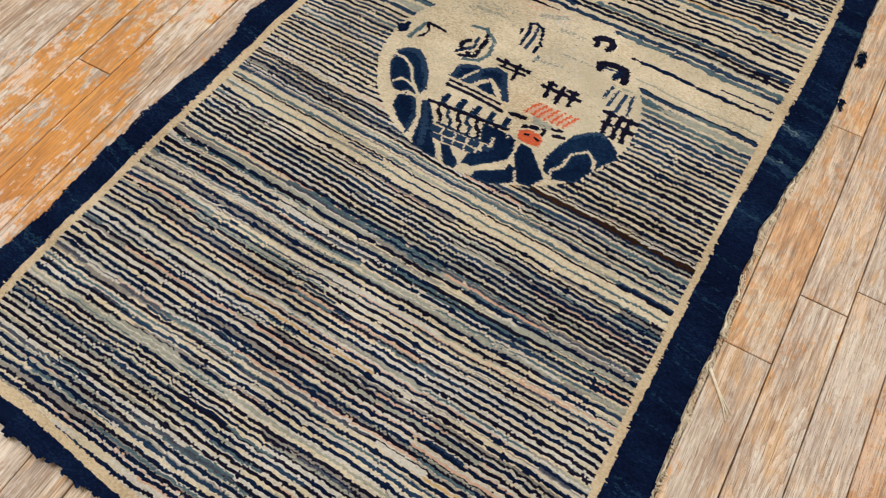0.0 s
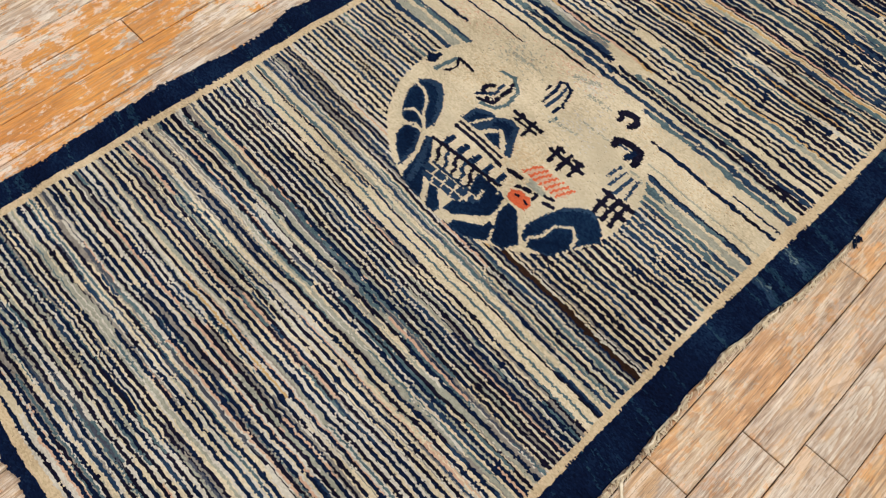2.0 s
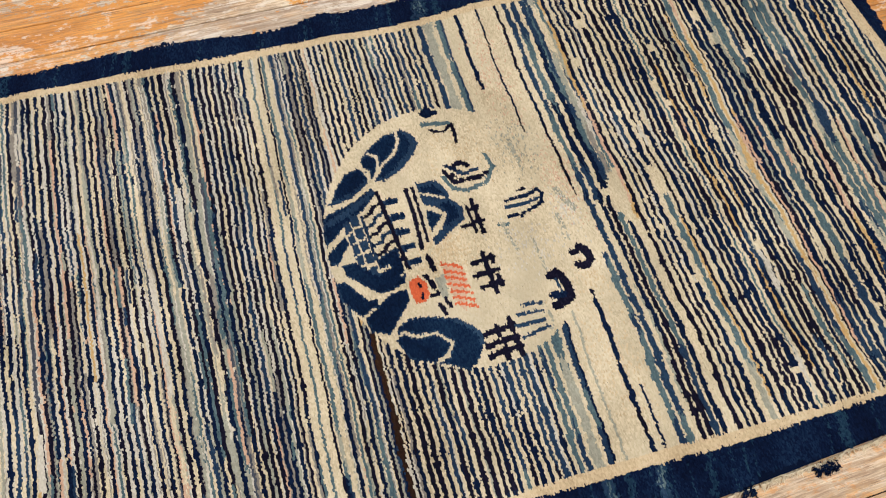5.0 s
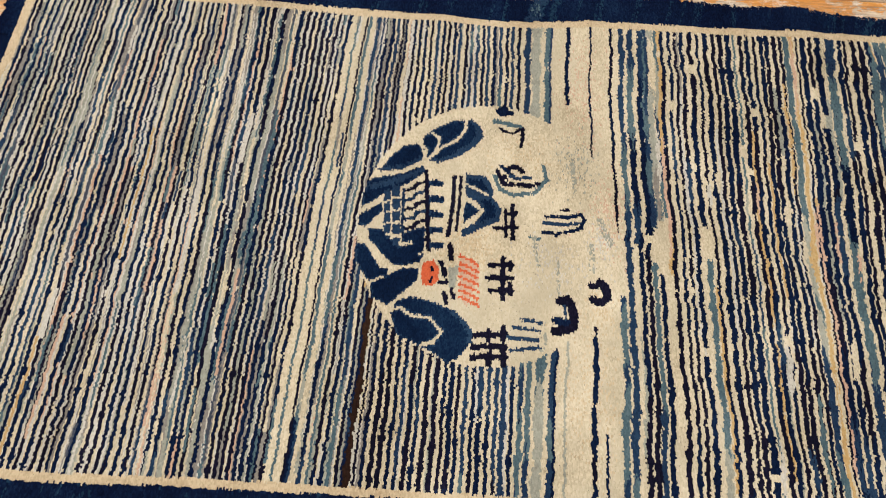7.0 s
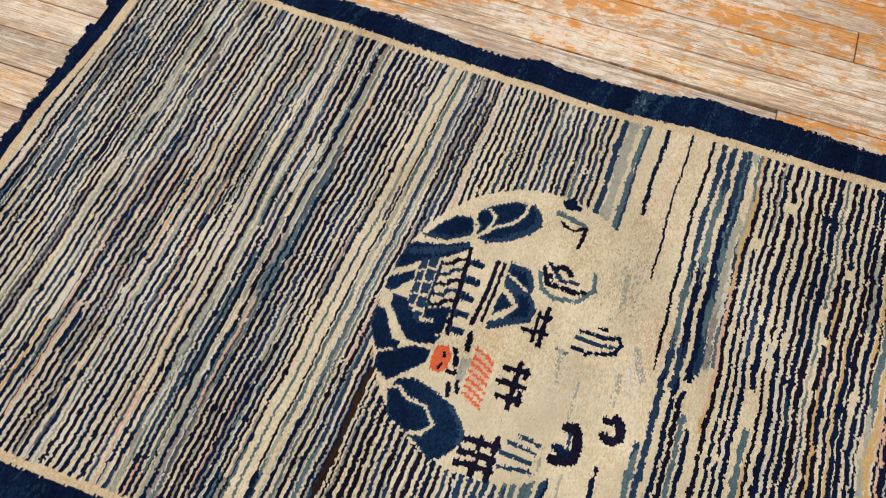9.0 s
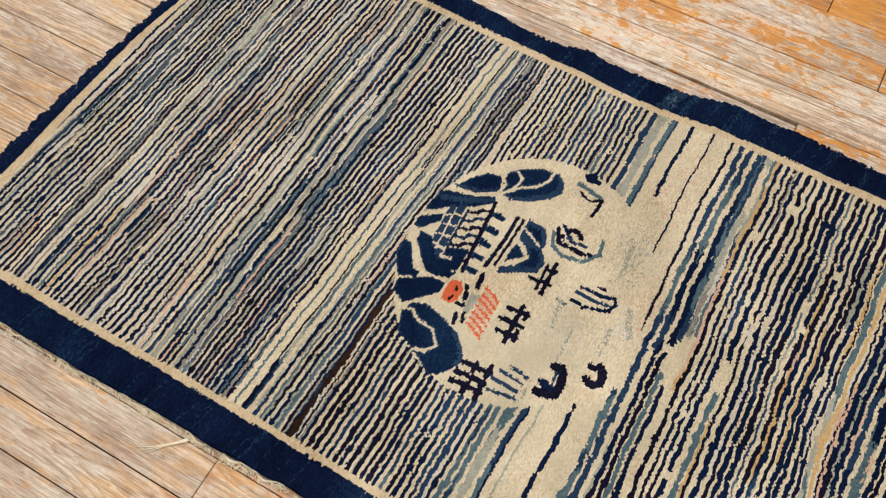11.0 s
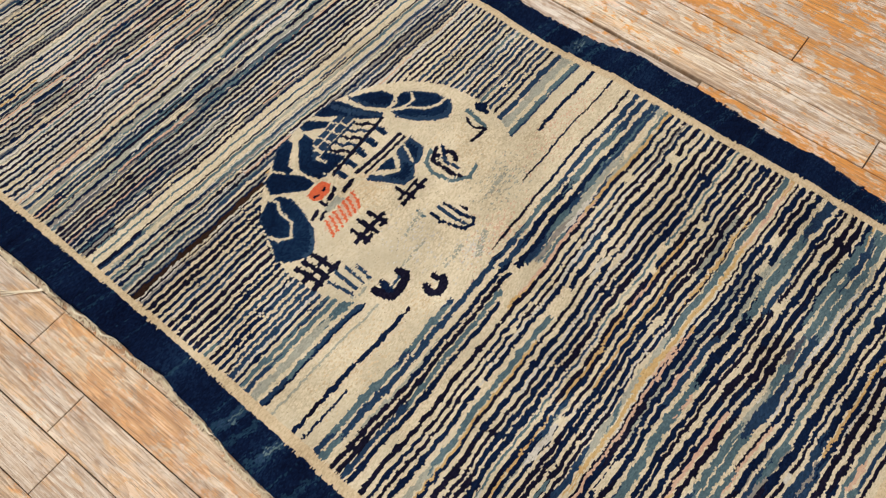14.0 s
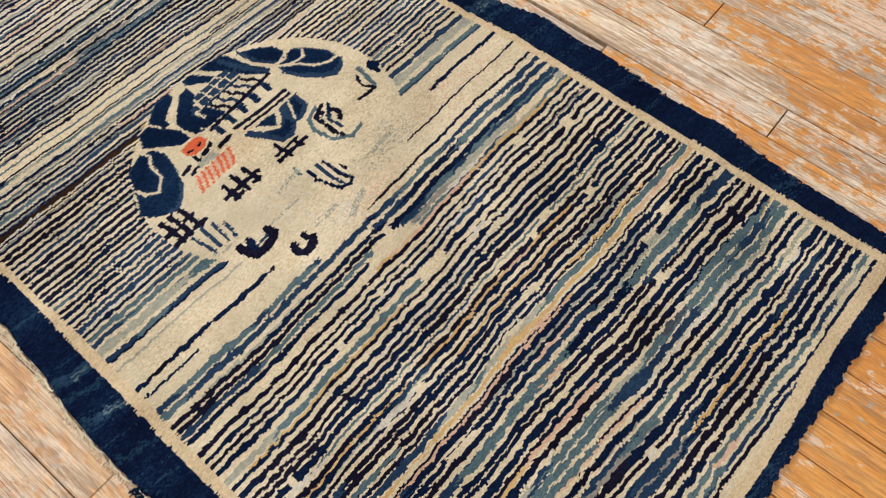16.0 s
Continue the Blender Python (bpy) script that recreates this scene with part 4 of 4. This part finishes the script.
# ---- loose threads and fringe ----
def tube(path, radius, sides=4, taper=0.5):
    """Corners and faces of a thin thread along a path."""
    v, f = [], []
    for i, p in enumerate(path):
        p = Vector(p)
        d = (Vector(path[min(i + 1, len(path) - 1)]) - Vector(path[max(i - 1, 0)])).normalized()
        a = d.cross(Vector((0.13, 0.2, 1))).normalized()
        b = d.cross(a)
        r = radius * (1 - (1 - taper) * i / (len(path) - 1))
        v += [tuple(p + r * (math.cos(2 * math.pi * s / sides) * a + math.sin(2 * math.pi * s / sides) * b)) for s in range(sides)]
    for i in range(len(path) - 1):
        f += [(i * sides + s, i * sides + (s + 1) % sides, (i + 1) * sides + (s + 1) % sides, (i + 1) * sides + s) for s in range(sides)]
    f += [tuple(range(sides - 1, -1, -1)), tuple(range((len(path) - 1) * sides, len(path) * sides))]
    return v, f


def bundle(paths, radius):
    v, f = [], []
    for p in paths:
        a, b = tube(p, radius * random.uniform(0.7, 1.2))
        f += [tuple(i + len(v) for i in q) for q in b]
        v += a
    return v, f


def hair(x, y, way, length, z=0.0035):
    pts, a = [], way
    px, py, pz = x, y, z
    for i in range(5):
        pts.append((px, py, max(pz, 0.0008)))
        px, py = px + math.cos(a) * length / 4, py + math.sin(a) * length / 4
        pz -= z * 0.3
        a += random.uniform(-0.5, 0.5)
    return pts


cord = [(x / 1000, (float(low_out(x)) - 0.9 + float(wave(np.array(x), 3, (57, 21, 8), (1.7, 1.0, 0.7)))) / 1000, 0.0042) for x in np.arange(-655, 790, 4)]
start = 0
while start < len(cord) - 6:
    length = random.randint(6, 26)
    v, f = tube(cord[start:start + length], random.uniform(0.0011, 0.0019), 6, 0.6)
    child("edge_cord", mesh_from("edge_cord", v, f, [COTTON], smooth=True), rug, "frayed cream cotton edge cord")
    start += length + random.randint(1, 9)
hairs = []
for _ in range(1700):
    x = random.uniform(-650, 785)
    dense = 0.35 + 0.65 * max(0, math.sin(x / 31.0) * math.sin(x / 77.0 + 1))
    if random.random() < dense:
        hairs.append(hair(x / 1000, (float(low_out(x)) - 1.5) / 1000, -math.pi / 2 + random.uniform(-1.2, 1.2), random.uniform(0.002, 0.009), 0.006))
for _ in range(95):
    x, way, far = random.uniform(-650, 785), -math.pi / 2 + random.uniform(-0.8, 0.8), random.uniform(0.003, 0.010)
    for _ in range(7):
        hairs.append(hair((x + random.uniform(-5, 5)) / 1000, (float(low_out(x)) - 2.5) / 1000, way + random.uniform(-0.4, 0.4), far * random.uniform(0.6, 1.2), 0.0055))
v, f = bundle(hairs, 0.0007)
tagged(child("lower_fringe", mesh_from("lower_fringe", v, f, [COTTON]), rug, "short broken cream cotton warp ends"), kind="stuff")
hairs = []
for _ in range(130):
    y = random.uniform(-320, 470)
    hairs.append(hair(float(right_out(y)) / 1000, y / 1000, random.uniform(-0.9, 0.9), random.uniform(0.002, 0.006)))
for _ in range(90):
    y = random.uniform(-320, 470)
    hairs.append(hair(float(left_out(y)) / 1000, y / 1000, math.pi + random.uniform(-0.9, 0.9), random.uniform(0.002, 0.005)))
for _ in range(26):
    hairs.append(hair(-0.640, random.uniform(0.286, 0.314), math.pi + random.uniform(-0.6, 0.6), random.uniform(0.006, 0.016), 0.006))
v, f = bundle(hairs, 0.0006)
tagged(child("end_fringe", mesh_from("end_fringe", v, f, [COTTON]), rug, "short broken cream cotton warp ends"), kind="stuff")

# a loose knotted warp end, and torn pile where the border has worn through
strands = []
for s in (-1, 0, 1):
    strands.append([(-0.178 + 0.0016 * s, -0.340, 0.004), (-0.187 + 0.0012 * s, -0.349, 0.0022), (-0.197 + 0.0012 * s, -0.358, 0.0016), (-0.209 + 0.003 * s, -0.370, 0.0013), (-0.222 + 0.005 * s, -0.381 - 0.002 * s, 0.001)])
v, f = bundle(strands, 0.0013)
child("loose_warp", mesh_from("loose_warp", v, f, [COTTON], smooth=True), rug, "loose twisted cream cotton warp ends")
torn = [hair(0.309 + 0.0017 * n, -0.327 + random.uniform(-0.003, 0.004), -math.pi / 2 + random.uniform(-0.4, 0.6), random.uniform(0.007, 0.016), 0.005) for n in range(34)]
v, f = bundle(torn, 0.0009)
tagged(child("torn_fringe", mesh_from("torn_fringe", v, f, [COTTON]), rug, "torn cream cotton fringe"), kind="stuff")
for tx, ty, many in ((0.294, -0.340, 40), (0.388, -0.340, 40), (0.403, -0.340, 34)):
    wisps = [hair(tx + random.uniform(-0.008, 0.008), ty + random.uniform(-0.004, 0.004), random.uniform(0, 6.28), random.uniform(0.003, 0.008), 0.006) for _ in range(many)]
    v, f = bundle(wisps, 0.0011)
    child("wool_tuft", mesh_from("wool_tuft", v, f, [WOOL["d"]]), rug, "torn indigo wool tuft")

# ---- the floor's boards ----
turn = math.atan(SLOPE)
KNOWN_ENDS = {-13: (0.018,), -12: (-0.024,), -11: (-0.132, 0.257), 6: (0.384,), 8: (0.265,), 4: (0.556,), 5: (-0.215,), -2: (-0.84,), 3: (0.301,)}
GAPS = {3: 0.0062}


def board_mesh(length, width, pinch=0.0):
    """A strip with eased upper edges, its corner at the origin; pinch narrows its last part."""
    e, d = 0.0010, 0.014
    ring_ = [(0, 0), (length, 0), (length, width - pinch)]
    if pinch:
        ring_ += [(length - 0.10, width - pinch * 0.8), (length - 0.24, width - pinch * 0.35), (length - 0.42, width)]
    ring_ += [(0, width)]
    n = len(ring_)
    v = [(x, y, -d) for x, y in ring_] + [(x, y, -e) for x, y in ring_]
    v += [(min(max(x, e), length - e), y + e if y < width / 2 else y - e, 0) for x, y in ring_]
    f = [(i, (i + 1) % n, n + (i + 1) % n, n + i) for i in range(n)]
    f += [(n + i, n + (i + 1) % n, 2 * n + (i + 1) % n, 2 * n + i) for i in range(n)]
    return v, f + [tuple(range(2 * n, 3 * n))]


boards = random.Random(4)
far_v, far_f = [], []
for k in range(-46, 45):
    ends = [RX0 - boards.uniform(0, 0.5)]
    fixed = sorted(KNOWN_ENDS.get(k, ()))
    while ends[-1] < RX1:
        step = boards.uniform(0.45, 1.15)
        nxt = ends[-1] + step
        if -1.1 < nxt < 1.15:
            nxt = 1.15 + boards.uniform(0, 0.4)
        for e in fixed:
            if ends[-1] < e - 0.01 < nxt + 0.3:
                nxt = e
                break
        ends.append(nxt)
    y0 = JOINT + k * PITCH
    for a, b in zip(ends, ends[1:]):
        gap = boards.uniform(0.0009, 0.0017)
        pinch = GAPS.get(k, 0) if b <= 0.31 else 0
        a2, b2 = max(a, RX0) + 0.0003, min(b, RX1) - 0.0003
        if b2 - a2 < 0.01:
            continue
        v, f = board_mesh(b2 - a2, PITCH - gap, pinch)
        place = Matrix.Translation((a2, y0 + SLOPE * a2 + gap / 2, boards.uniform(-0.0005, 0.0))) @ Matrix.Rotation(turn, 4, "Z")
        mid = y0 + SLOPE * (a + b) / 2
        if -1.0 < mid < 1.25 and b > -1.6 and a < 1.7:
            ob = child("plank", mesh_from("plank", v, f, [OAK]), floor)
            ob.matrix_local = place
        elif RY0 < mid < RY1:
            far_f += [tuple(i + len(far_v) for i in q) for q in f]
            far_v += [tuple(place @ Vector(p)) for p in v]
tagged(child("plank_rest", mesh_from("plank_rest", far_v, far_f, [OAK]), floor, "worn oak strips towards the walls"), kind="stuff")
